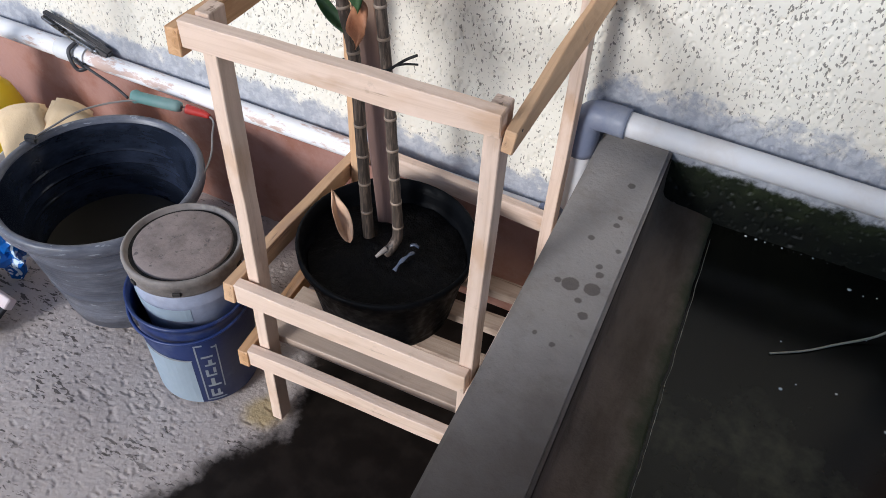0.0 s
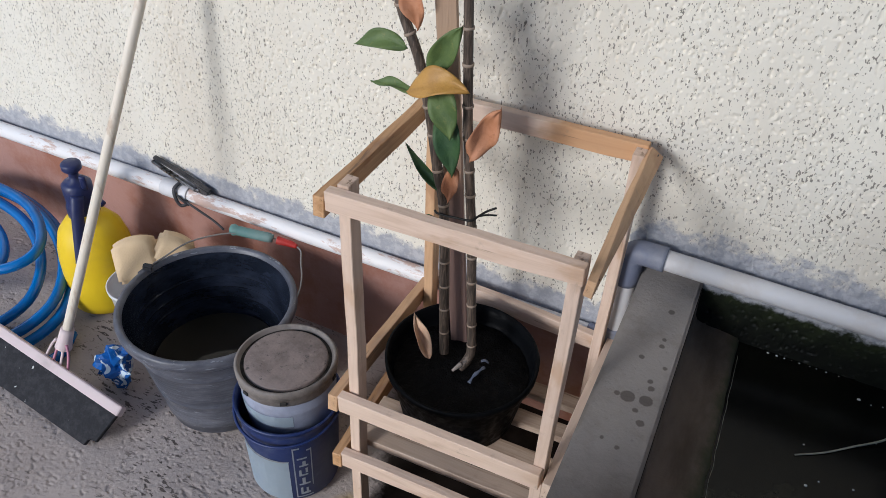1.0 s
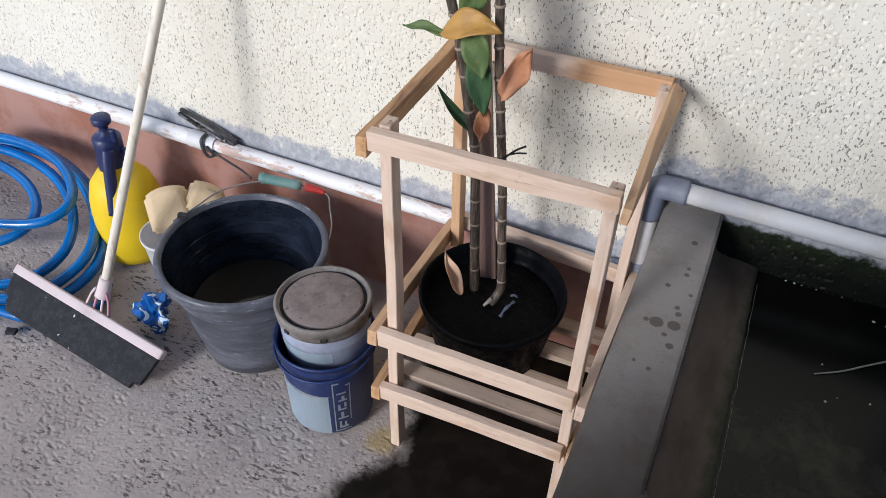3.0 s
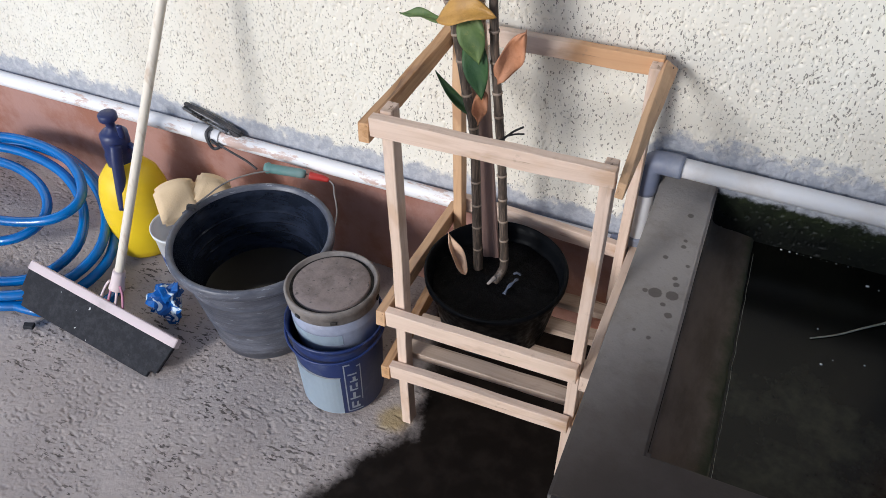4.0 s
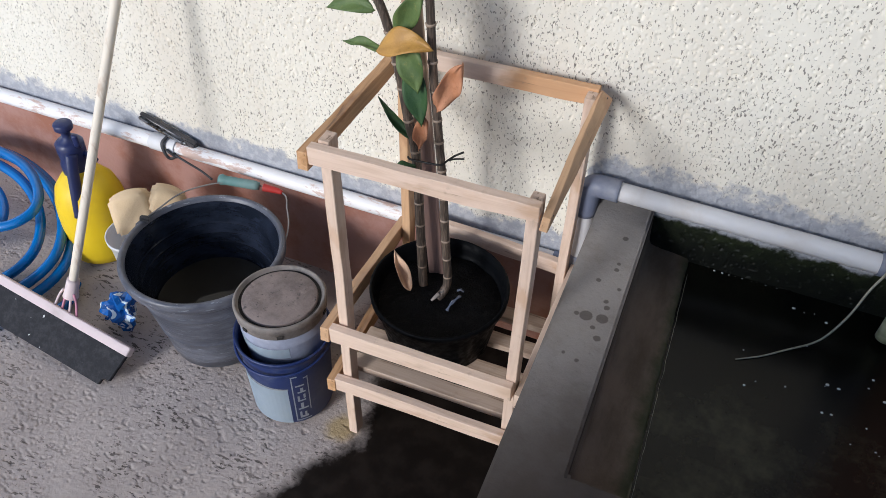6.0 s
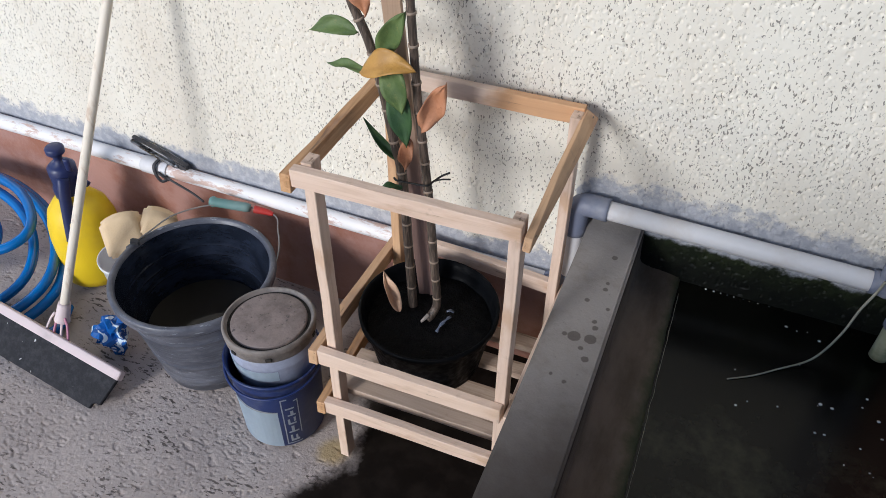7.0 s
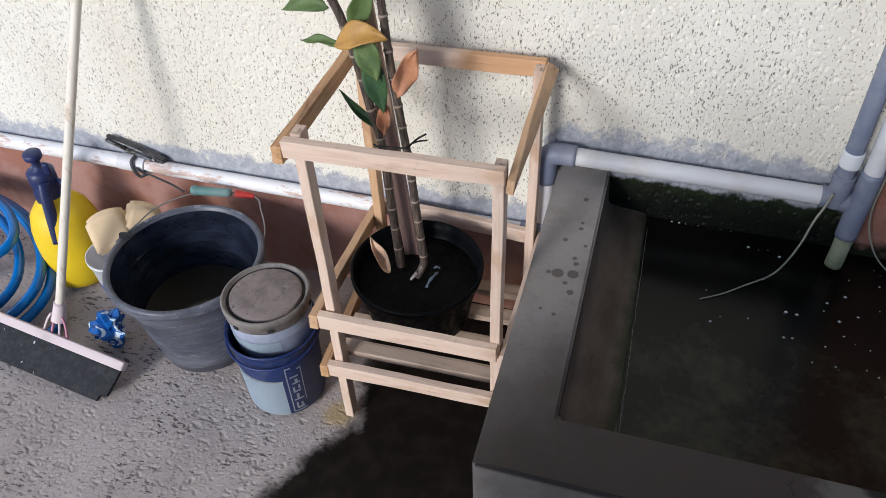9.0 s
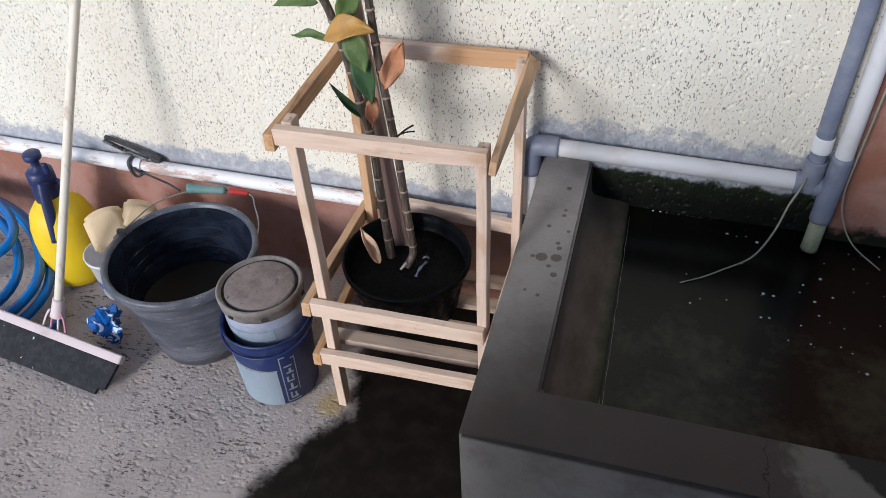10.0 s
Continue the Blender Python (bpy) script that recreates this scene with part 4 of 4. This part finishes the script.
# ---- rubber bucket ----
def build_tub():
    c = Matrix.Translation((-0.502, -0.352, 0.004))
    tub = thing("rubber_bucket", "large scuffed grey-black bucket half full of dark water", "bucket")
    R, r, H = 0.204, 0.138, 0.342
    rows = [(0, 0), (r - 0.008, 0), (r, 0.006), (r + 0.004, 0.03), (r + 0.007, 0.032)]
    for k in range(1, 12):
        t = k / 12
        rr = r + (R - 0.014 - r) * t + 0.005
        zz = 0.032 + (H - 0.06) * t
        rows += [(rr, zz)] if k not in (4, 9) else [(rr, zz - 0.003), (rr + 0.0012, zz - 0.001), (rr + 0.0012, zz + 0.002), (rr, zz + 0.004)]
    rows += [(R - 0.009, H - 0.040), (R - 0.007, H - 0.036), (R + 0.007, H - 0.032), (R + 0.0105, H - 0.026), (R + 0.0115, H - 0.008), (R + 0.008, H - 0.001), (R + 0.002, H + 0.001), (R - 0.003, H - 0.001), (R - 0.007, H - 0.012)]
    part("body", shifted(lathe_bm(rows, 72, 0.012, 2), c), tub_mat, tub, "", True)
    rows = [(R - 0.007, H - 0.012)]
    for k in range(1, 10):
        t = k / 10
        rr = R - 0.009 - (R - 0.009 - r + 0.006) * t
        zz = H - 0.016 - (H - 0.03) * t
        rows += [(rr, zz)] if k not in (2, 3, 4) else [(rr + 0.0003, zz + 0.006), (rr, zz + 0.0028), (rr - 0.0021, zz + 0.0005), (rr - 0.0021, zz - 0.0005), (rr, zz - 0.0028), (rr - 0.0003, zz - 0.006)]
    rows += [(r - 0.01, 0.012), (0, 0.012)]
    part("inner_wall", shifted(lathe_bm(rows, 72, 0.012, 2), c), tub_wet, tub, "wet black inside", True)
    part("water", shifted(lathe_bm([(0, 0.15), (0.06, 0.15), (0.156, 0.15)], 60, 0.01, 2), c), tub_water, tub, "still murky water", True)
    # ears and bail
    ax = Vector((-0.985, 0.10, 0)).normalized()
    for s in (1, -1):
        p = Vector((-0.502, -0.352, H - 0.008)) + ax * s * (R + 0.004)
        bm = box_bm(-0.010, 0.010, -0.022, 0.022, -0.02, 0.012, 0.004, 0, 2)
        part("ear", shifted(bm, Matrix.Translation(p) @ Matrix.Rotation(math.atan2(ax.y, ax.x), 4, "Z")), tub_mat, tub)
    A = Vector((-0.502, -0.352, H)) + ax * (R + 0.006)
    B = Vector((-0.502, -0.352, H)) - ax * (R + 0.006)
    part("clip", shifted(box_bm(-0.012, 0.012, -0.007, 0.007, -0.012, 0.02, 0.003, 0, 2), Matrix.Translation(A + Vector((0.004, 0.004, 0))) @ pose(0, 0, 0, 20, 15, 30)), iron, tub, "black handle clip")
    bail = part("bail", tube_bm([A, A + Vector((0.02, 0.05, 0.012)), (-0.668, -0.20, 0.358), (-0.60, -0.125, 0.358), (-0.52, -0.083, 0.348), (-0.43, -0.068, 0.335), (-0.385, -0.12, 0.336), (-0.335, -0.20, 0.336), B + Vector((0.004, 0.03, -0.004)), B], 0.0022, 8, 8), wire_mat, tub, "bent wire handle", True)
    part("grip", tube_bm([(-0.610, -0.111, 0.359), (-0.575, -0.102, 0.3555), (-0.54, -0.092, 0.3515), (-0.499, -0.079, 0.346)], 0.014, 16, 4, radii=lambda t: 0.0095 + 0.004 * min(1, t * 14) * min(1, (1 - t) * 14 + 0.3) + (0.003 if t < 0.16 else 0)), grip_green, bail, "teal-green plastic grip", True)
    part("grip", tube_bm([(-0.487, -0.077, 0.344), (-0.475, -0.074, 0.342), (-0.45, -0.068, 0.338), (-0.432, -0.067, 0.335)], 0.012, 12, 4, radii=lambda t: 0.0115 * (1 - 0.5 * t * t)), grip_red, bail, "red plastic grip end", True)


# ---- paint buckets ----
def arc_label(r0, r1, z0, z1, a0, a1, material, parent, label, thick=0.0006, n=24, centre=None, lift=None):
    """A thin curved print on a tapering bucket, between two angles in degrees."""
    bm = bmesh.new()
    rows = []
    for i in range(n + 1):
        a = radians(a0 + (a1 - a0) * i / n)
        up = lift(i / n) if lift else 0
        rows.append([bm.verts.new(((r + thick) * math.cos(a), (r + thick) * math.sin(a), z)) for r, z in ((r0, z0), (r1 + (r1 - r0) / max(1e-6, z1 - z0) * up, z1 + up))])
    for a, b in zip(rows, rows[1:]):
        bm.faces.new((a[0], b[0], b[1], a[1]))
    bmesh.ops.solidify(bm, geom=bm.faces[:], thickness=-0.0005)
    bmesh.ops.recalc_face_normals(bm, faces=bm.faces[:])
    return part("label", shifted(bm, centre), material, parent, label)


def build_cans():
    c = Matrix.Translation((-0.207, -0.454, 0.003))
    can = thing("paint_bucket", "dark blue plastic paint bucket with a scuffed pale label", "paint bucket")
    R, r, H = 0.1205, 0.106, 0.268
    rad = lambda z: r + (R - 0.005 - r) * z / H
    rows = [(0, 0), (r - 0.005, 0), (r, 0.005), (rad(H - 0.03), H - 0.03), (rad(H - 0.02), H - 0.012), (R + 0.002, H - 0.010), (R + 0.003, H), (R - 0.002, H), (R - 0.007, H - 0.02), (r - 0.004, 0.012), (0, 0.012)]
    part("body", shifted(lathe_bm(rows, 64), c), can_blue, can, "", True)
    arc_label(rad(0.004), rad(0.155), 0.006, 0.155, -205, -60, label_pale, can, "pale blue-grey label field", centre=c, lift=lambda t: 0.034 * (1 - t) ** 1.3)
    for a0, a1, za, zb in ((-49, -37, 0.022, 0.030), (-49, -46, 0.030, 0.050), (-42, -39, 0.030, 0.046), (-50, -36, 0.060, 0.066), (-46, -42, 0.066, 0.088), (-49, -38, 0.096, 0.102), (-49, -46, 0.102, 0.120), (-41, -38, 0.106, 0.124), (-48, -37, 0.132, 0.138), (-44, -40, 0.138, 0.152), (-50, -38, 0.160, 0.166),
                           (-54.6, -53.0, 0.012, 0.205), (-33.4, -32.0, 0.05, 0.195), (-53, -46, 0.200, 0.205), (-38, -32, 0.188, 0.193), (-53, -33, 0.012, 0.016)):
        arc_label(rad(za), rad(zb), za, zb, a0, a1, label_white, can, "worn pale lettering bars", 0.0004, 4, c)
    arc_label(rad(0.154), rad(0.158), 0.1545, 0.158, -205, -59, label_white, can, "white label edge", 0.0009, 24, c, lambda t: 0.034 * (1 - t) ** 1.3)
    hb = [Matrix.Translation((-0.207, -0.454, 0)) @ Vector((1.03 * R * math.cos(radians(a)), 1.03 * R * math.sin(radians(a)), H - 0.012 - 0.028 * math.sin(radians((a + 200) / 220 * 180)))) for a in range(-200, 21, 20)]
    part("bail", tube_bm(hb, 0.0035, 8, 6), can_blue, can, "blue plastic-coated handle", True)

    inner = thing("lidded_bucket", "pale paint bucket with a grimy lid nested inside a blue bucket", "paint bucket")
    ci = Matrix.Translation((-0.203, -0.445, 0.052)) @ pose(0, 0, 0, -1.5, -2.0, 0) @ Matrix.Diagonal((0.94, 0.94, 1, 1))
    rows = [(0, 0), (0.088, 0), (0.093, 0.004), (0.1145, 0.24), (0.1145, 0.246), (0.1105, 0.25), (0.1105, 0.28), (0.0, 0.28)]
    part("body", shifted(lathe_bm(rows, 56), ci), can_pale, inner, "", True)
    arc_label(0.1108, 0.1142, 0.202, 0.237, -140, -52, label_pale, inner, "pale label strip", 0.001, 16, ci)
    zt = 0.315
    rows = [(0.110, 0.272), (0.117, 0.274), (0.119, 0.280), (0.119, 0.294), (0.121, 0.296), (0.122, zt - 0.004), (0.119, zt), (0.116, zt + 0.001), (0.113, zt - 0.001), (0.1115, zt - 0.008), (0.108, zt - 0.009)]
    lid = part("lid", shifted(lathe_bm(rows, 72, 0.004, 1), ci), rim_mat, inner, "grimy pale lid rim", True)
    part("groove", shifted(lathe_bm([(0.1105, zt - 0.0105), (0.106, zt - 0.0125), (0.098, zt - 0.0105)], 72), ci), dark_gap, lid, "near-black ring groove", True)
    part("lid_panel", shifted(lathe_bm([(0.1000, zt - 0.0112), (0.0990, zt - 0.005), (0.0965, zt - 0.0035), (0.06, zt - 0.0045), (0.02, zt - 0.004), (0, zt - 0.004)], 72), ci), lid_mat, lid, "dusty brown-grey centre of the lid", True)
    for a in (-108, -150, 170, 60, 10, -60):
        # dark blocks set on the rim stand in for its recessed slots
        bm = box_bm(-0.002, 0.002, -0.008, 0.008, -0.005, 0.004, 0.001)
        part("dark_slot", shifted(bm, ci @ Matrix.Rotation(radians(a), 4, "Z") @ Matrix.Translation((0.1205, 0, 0.286))), dark_gap, lid, "dark slot in the lid rim")


# ---- floor squeegee ----
def build_squeegee():
    sq = thing("floor_squeegee", "wide black rubber floor squeegee, pale pole leaning on the wall", "squeegee")
    a, b = Vector((-1.200, -0.498, 0.098)), Vector((-0.658, -0.558, 0.064))
    d = (b - a).normalized()
    L = (b - a).length
    down = Vector((-0.02, -0.105, -0.075))
    out = (down - d * down.dot(d)).normalized()
    nrm = d.cross(out)
    rot = Matrix((d, out, nrm)).transposed().to_4x4()
    base = Matrix.Translation(a) @ rot
    bm = box_bm(-0.004, L + 0.004, 0.002, 0.116, -0.010, 0.003)
    for v in bm.verts:
        if v.co.y > 0.1:
            v.co.x += 0.016 if v.co.x < L / 2 else -0.016
    bmesh.ops.bevel(bm, geom=[e for e in bm.edges if abs(e.verts[0].co.z - e.verts[1].co.z) > 0.01 and e.verts[0].co.y > 0.1], offset=0.022, segments=5, affect="EDGES")
    bmesh.ops.bevel(bm, geom=[e for e in bm.edges if e.calc_face_angle(0) > 0.8], offset=0.0018, segments=1, affect="EDGES")
    blade = part("blade", shifted(bm, base), rubber, sq, "thick black foam rubber blade")
    part("bar", shifted(box_bm(-0.006, L + 0.006, -0.012, 0.014, -0.013, 0.010, 0.002, 0, 2), base), pale_pink, sq, "pale pinkish clamping bar")
    p0, p1 = Vector((-0.897, -0.498, 0.11)), Vector((-0.656, -0.026, 1.315))
    ax = (p1 - p0).normalized()
    part("pole", tube_bm([p0 + ax * 0.035, p0 + ax * 0.4, p0 + ax * 0.8, p1], 0.0125, 18, 4), pole_mat, sq, "cream coated pole with worn patches", True)
    sock = part("socket", tube_bm([p0 + ax * 0.012, p0 + ax * 0.03, p0 + ax * 0.072], 0.018, 18, 4, radii=lambda t: 0.022 - 0.005 * t), pale_pink, sq, "pale pink ribbed socket", True)
    for k in range(4):
        o = d * (0.024 * (k - 1.5))
        part("rib", tube_bm([p0 + ax * 0.04 + o * 0.55 + Vector((0, -0.014, 0)), p0 + ax * 0.012 + o * 0.9 + Vector((0, -0.012, 0)), a + d * (p0 - a).dot(d) + o * 1.25 + nrm * 0.006], 0.0036, 8, 4), pink if k % 2 else pale_pink, sock, "", True)


# ---- hose, sprayer, tub, foil ----
def build_hose():
    rng = random.Random(8)
    pts = []
    loops = ((0.46, 0.30, 0.00, 0.0, 0.0), (0.37, 0.23, 0.02, -0.02, 0.0), (0.28, 0.13, 0.10, 0.03, 0.09), (0.45, 0.29, 0.03, -0.005, 0.005), (0.24, 0.12, 0.05, -0.06, 0.02))
    for k, (a, b, h, ox, oy) in enumerate(loops):
        nx = loops[(k + 1) % len(loops)]
        for i in range(12):
            t = 2 * math.pi * i / 12 - math.pi / 2
            f = (i / 12) ** 2
            aa, bb, hh, px, py = (u + (v - u) * f for u, v in zip((a, b, h, ox, oy), nx))
            x, y = -1.515 + px + aa * math.cos(t), -0.375 + py + bb * math.sin(t) + rng.uniform(-0.006, 0.006)
            pts.append((x, min(y, -0.03), 0.017 + hh + max(0, (y + 0.45)) * 0.36))
    hose = tagged(part("garden_hose", tube_bm(pts, 0.0155, 14, 5), hose_blue, None, "", True), "coiled glossy blue garden hose slumped against the wall", "hose")
    part("hose_end", tube_bm([(-1.62, -0.60, 0.016), (-1.42, -0.615, 0.016), (-1.25, -0.60, 0.016), (-1.12, -0.585, 0.016), (-1.02, -0.535, 0.016), (-0.98, -0.46, 0.016), (-1.01, -0.38, 0.016)], 0.015, 14, 8), hose_blue, hose, "", True)


def build_sprayer():
    c = Matrix.Translation((-1.066, -0.185, 0.002)) @ Matrix.Scale(1.03, 4)
    sp = thing("pressure_sprayer", "yellow hand pressure sprayer with a navy pump head", "sprayer")
    rows = [(0, 0), (0.080, 0), (0.087, 0.006), (0.090, 0.03), (0.091, 0.09), (0.090, 0.15), (0.086, 0.19), (0.075, 0.232), (0.054, 0.262), (0.034, 0.275), (0.033, 0.285), (0, 0.285)]
    part("tank", shifted(lathe_bm(rows, 48), c @ Matrix.Translation((0.012, -0.006, 0)) @ Matrix.Diagonal((1.12, 1.12, 1.06, 1))), yellow, sp, "yellow plastic tank", True)
    rows = [(0, 0.270), (0.040, 0.272), (0.042, 0.278), (0.042, 0.31), (0.042, 0.318), (0.037, 0.33), (0.039, 0.36), (0.039, 0.385), (0.030, 0.394), (0.013, 0.40), (0.013, 0.428), (0.024, 0.431), (0.026, 0.434), (0.026, 0.448), (0.022, 0.452), (0, 0.453)]
    head = part("pump_head", shifted(lathe_bm(rows, 40), c), navy, sp, "navy pump and plunger knob", True)
    part("trigger", shifted(tube_bm([(0.03, 0.0, 0.375), (0.044, -0.012, 0.40), (0.046, -0.014, 0.43)], 0.009, 10, 5, flat=0.6), c), navy, head, "", True)
    part("handle", shifted(tube_bm([(0.028, -0.03, 0.37), (0.034, -0.048, 0.33), (0.04, -0.066, 0.27), (0.044, -0.086, 0.19)], 0.017, 12, 6, flat=0.7), c), navy, head, "navy hand grip", True)
    part("nozzle", shifted(tube_bm([(0.035, 0.01, 0.35), (0.055, 0.008, 0.345), (0.075, 0.006, 0.338)], 0.009, 12, 5), c), navy, head, "", True)


def build_small_things():
    c = Matrix.Translation((-0.862, -0.243, 0.003))
    tub = thing("small_tub", "small white tub with blue print holding tan sponges", "tub")
    H, R, r = 0.165, 0.078, 0.062
    rows = [(0, 0), (r, 0), (r + 0.002, 0.004), (R - 0.003, H - 0.014), (R + 0.002, H - 0.012), (R + 0.003, H), (R - 0.001, H), (R - 0.004, H - 0.01), (r - 0.002, 0.006), (0, 0.006)]
    part("body", shifted(lathe_bm(rows, 44), c), tub_white, tub, "", True)
    arc_label(r + 0.004, R - 0.006, 0.03, 0.13, -200, -60, tub_print, tub, "blue printed band", 0.0006, 20, c)
    for k, (m, sx, sy, sz) in enumerate((((pose(-0.822, -0.252, 0.278, -34, -8, 38)), 0.118, 0.055, 0.122), ((pose(-0.756, -0.205, 0.262, -24, 30, 30)), 0.10, 0.06, 0.15))):
        bm = box_bm(-sx / 2, sx / 2, -sy / 2, sy / 2, -sz / 2, sz / 2, 0.008, 0, 2)
        bmesh.ops.subdivide_edges(bm, edges=[e for e in bm.edges if e.calc_length() > 0.02], cuts=5, use_grid_fill=True)
        for v in bm.verts:
            v.co.y += 1.4 * v.co.x * v.co.x - 0.4 * v.co.z * v.co.z
            v.co.z -= 5.0 * v.co.x * v.co.x * (1 if v.co.z > 0 else 0)
            v.co += Vector((noise.noise(v.co * 22 + Vector((k, 0, 0))), noise.noise(v.co * 22 + Vector((0, 5 + k, 0))), noise.noise(v.co * 22 + Vector((0, 0, 9 + k))))) * 0.0016
        ob = tagged(part("sponge", bm, foam, None, "", True), "worn tan foam sponge standing in a small white tub", "sponge", "sponges in the tub")
        ob.matrix_world = m

    bm = bmesh.new()
    bmesh.ops.create_icosphere(bm, subdivisions=3, radius=1)
    for v in bm.verts:
        q = v.co.copy()
        s = 0.72 + 0.55 * noise.noise(q * 1.7) + 0.35 * abs(noise.noise(q * 4.1)) - 0.2
        v.co = Vector((q.x * 0.078 * s, q.y * 0.060 * s, q.z * 0.085 * s))
    lo = min(v.co.z for v in bm.verts)
    ob = tagged(part("foil_wrapper", bm, foil_blue), "crumpled blue and silver foil wrapper on the floor", "wrapper")
    ob.matrix_world = pose(-0.773, -0.438, -lo * 0.9, 0, 0, 30)

    tool = thing("pliers", "dark iron pliers-like tool hooked over the drain pipe", "tool")
    p, q = Vector((-0.930, -0.020, 0.430)), Vector((-0.752, -0.024, 0.376))
    along = (q - p).normalized()
    across = Vector((0, -1, 0)).cross(along).normalized()
    rot = Matrix((along, Vector((0, -1, 0)), across)).transposed().to_4x4()
    n = (q - p).length
    for k, (o, sy) in enumerate(((0.0075, 0.0), (-0.0075, 0.006))):
        bm = box_bm(0, n, -0.006 + sy, 0.007 + sy, o - 0.0055, o + 0.0055, 0.002, 0, 2)
        bmesh.ops.subdivide_edges(bm, edges=[e for e in bm.edges if e.calc_length() > 0.1], cuts=8)
        for v in bm.verts:
            v.co.z += (0.004 if k == 0 else -0.003) * math.sin(math.pi * v.co.x / n)
            v.co.z *= 0.75 + 0.35 * v.co.x / n
        part("arm", shifted(bm, Matrix.Translation(p) @ rot), (iron, steel)[k], tool, ("", "scratched bare steel arm")[k])
    part("jaw", shifted(box_bm(n - 0.03, n + 0.012, -0.008, 0.012, -0.015, 0.014, 0.004, 0, 2), Matrix.Translation(p) @ rot), iron, tool)
    pivot = bmesh.new()
    bmesh.ops.create_cone(pivot, cap_ends=True, segments=14, radius1=0.006, radius2=0.005, depth=0.006, matrix=Matrix.Translation((n - 0.022, 0.014, 0)) @ pose(0, 0, 0, 90))
    part("pivot", shifted(pivot, Matrix.Translation(p) @ rot), steel, tool, "", True)
    # a bent bracket below the pipe joint, and the wire that runs from it
    bm = tube_bm([(-0.838, -0.030, 0.386), (-0.842, -0.056, 0.376), (-0.834, -0.064, 0.350), (-0.822, -0.062, 0.330), (-0.806, -0.056, 0.336), (-0.806, -0.056, 0.350)], 0.0058, 8, 6, flat=0.6)
    tube_bm([(-0.826, -0.062, 0.362), (-0.808, -0.064, 0.352), (-0.792, -0.060, 0.340)], 0.005, 8, 4, bm=bm, flat=0.6)
    part("bracket", bm, iron, tool, "bent dark bracket", True)
    part("wire", tube_bm([(-0.80, -0.06, 0.348), (-0.76, -0.064, 0.338), (-0.71, -0.066, 0.322), (-0.672, -0.07, 0.305)], 0.0034, 8, 6), iron, tool, "stiff dark wire", True)

    bm = tube_bm([(0.200, -0.280, 0.394), (0.196, -0.296, 0.397), (0.188, -0.312, 0.391), (0.184, -0.328, 0.381)], 0.006, 8, 6, flat=0.4, radii=lambda t: 0.0038 + 0.0012 * math.sin(14 * t))
    tube_bm([(0.184, -0.262, 0.388), (0.192, -0.259, 0.391), (0.199, -0.257, 0.386)], 0.005, 8, 4, bm=bm, flat=0.5)
    tagged(part("plastic_scrap", bm, film_mat, None, "", True), "torn shiny scrap of plastic film on the wet pot soil", "scrap")

    bm = box_bm(-0.016, 0.016, -0.01, 0.01, 0, 0.014, 0.003, 1)
    for v in bm.verts:
        v.co += Vector((noise.noise(v.co * 90), noise.noise(v.co * 80 + Vector((3, 0, 0))), 0)) * 0.005
    ob = tagged(part("rubble_chip", bm, rubber), "small black scrap lying on the concrete floor", "scrap")
    ob.matrix_world = pose(-1.128, -0.636, 0, 0, 0, 20)


build_setting()
build_pipes()
build_stand()
build_plant()
build_tub()
build_cans()
build_squeegee()
build_hose()
build_sprayer()
build_small_things()
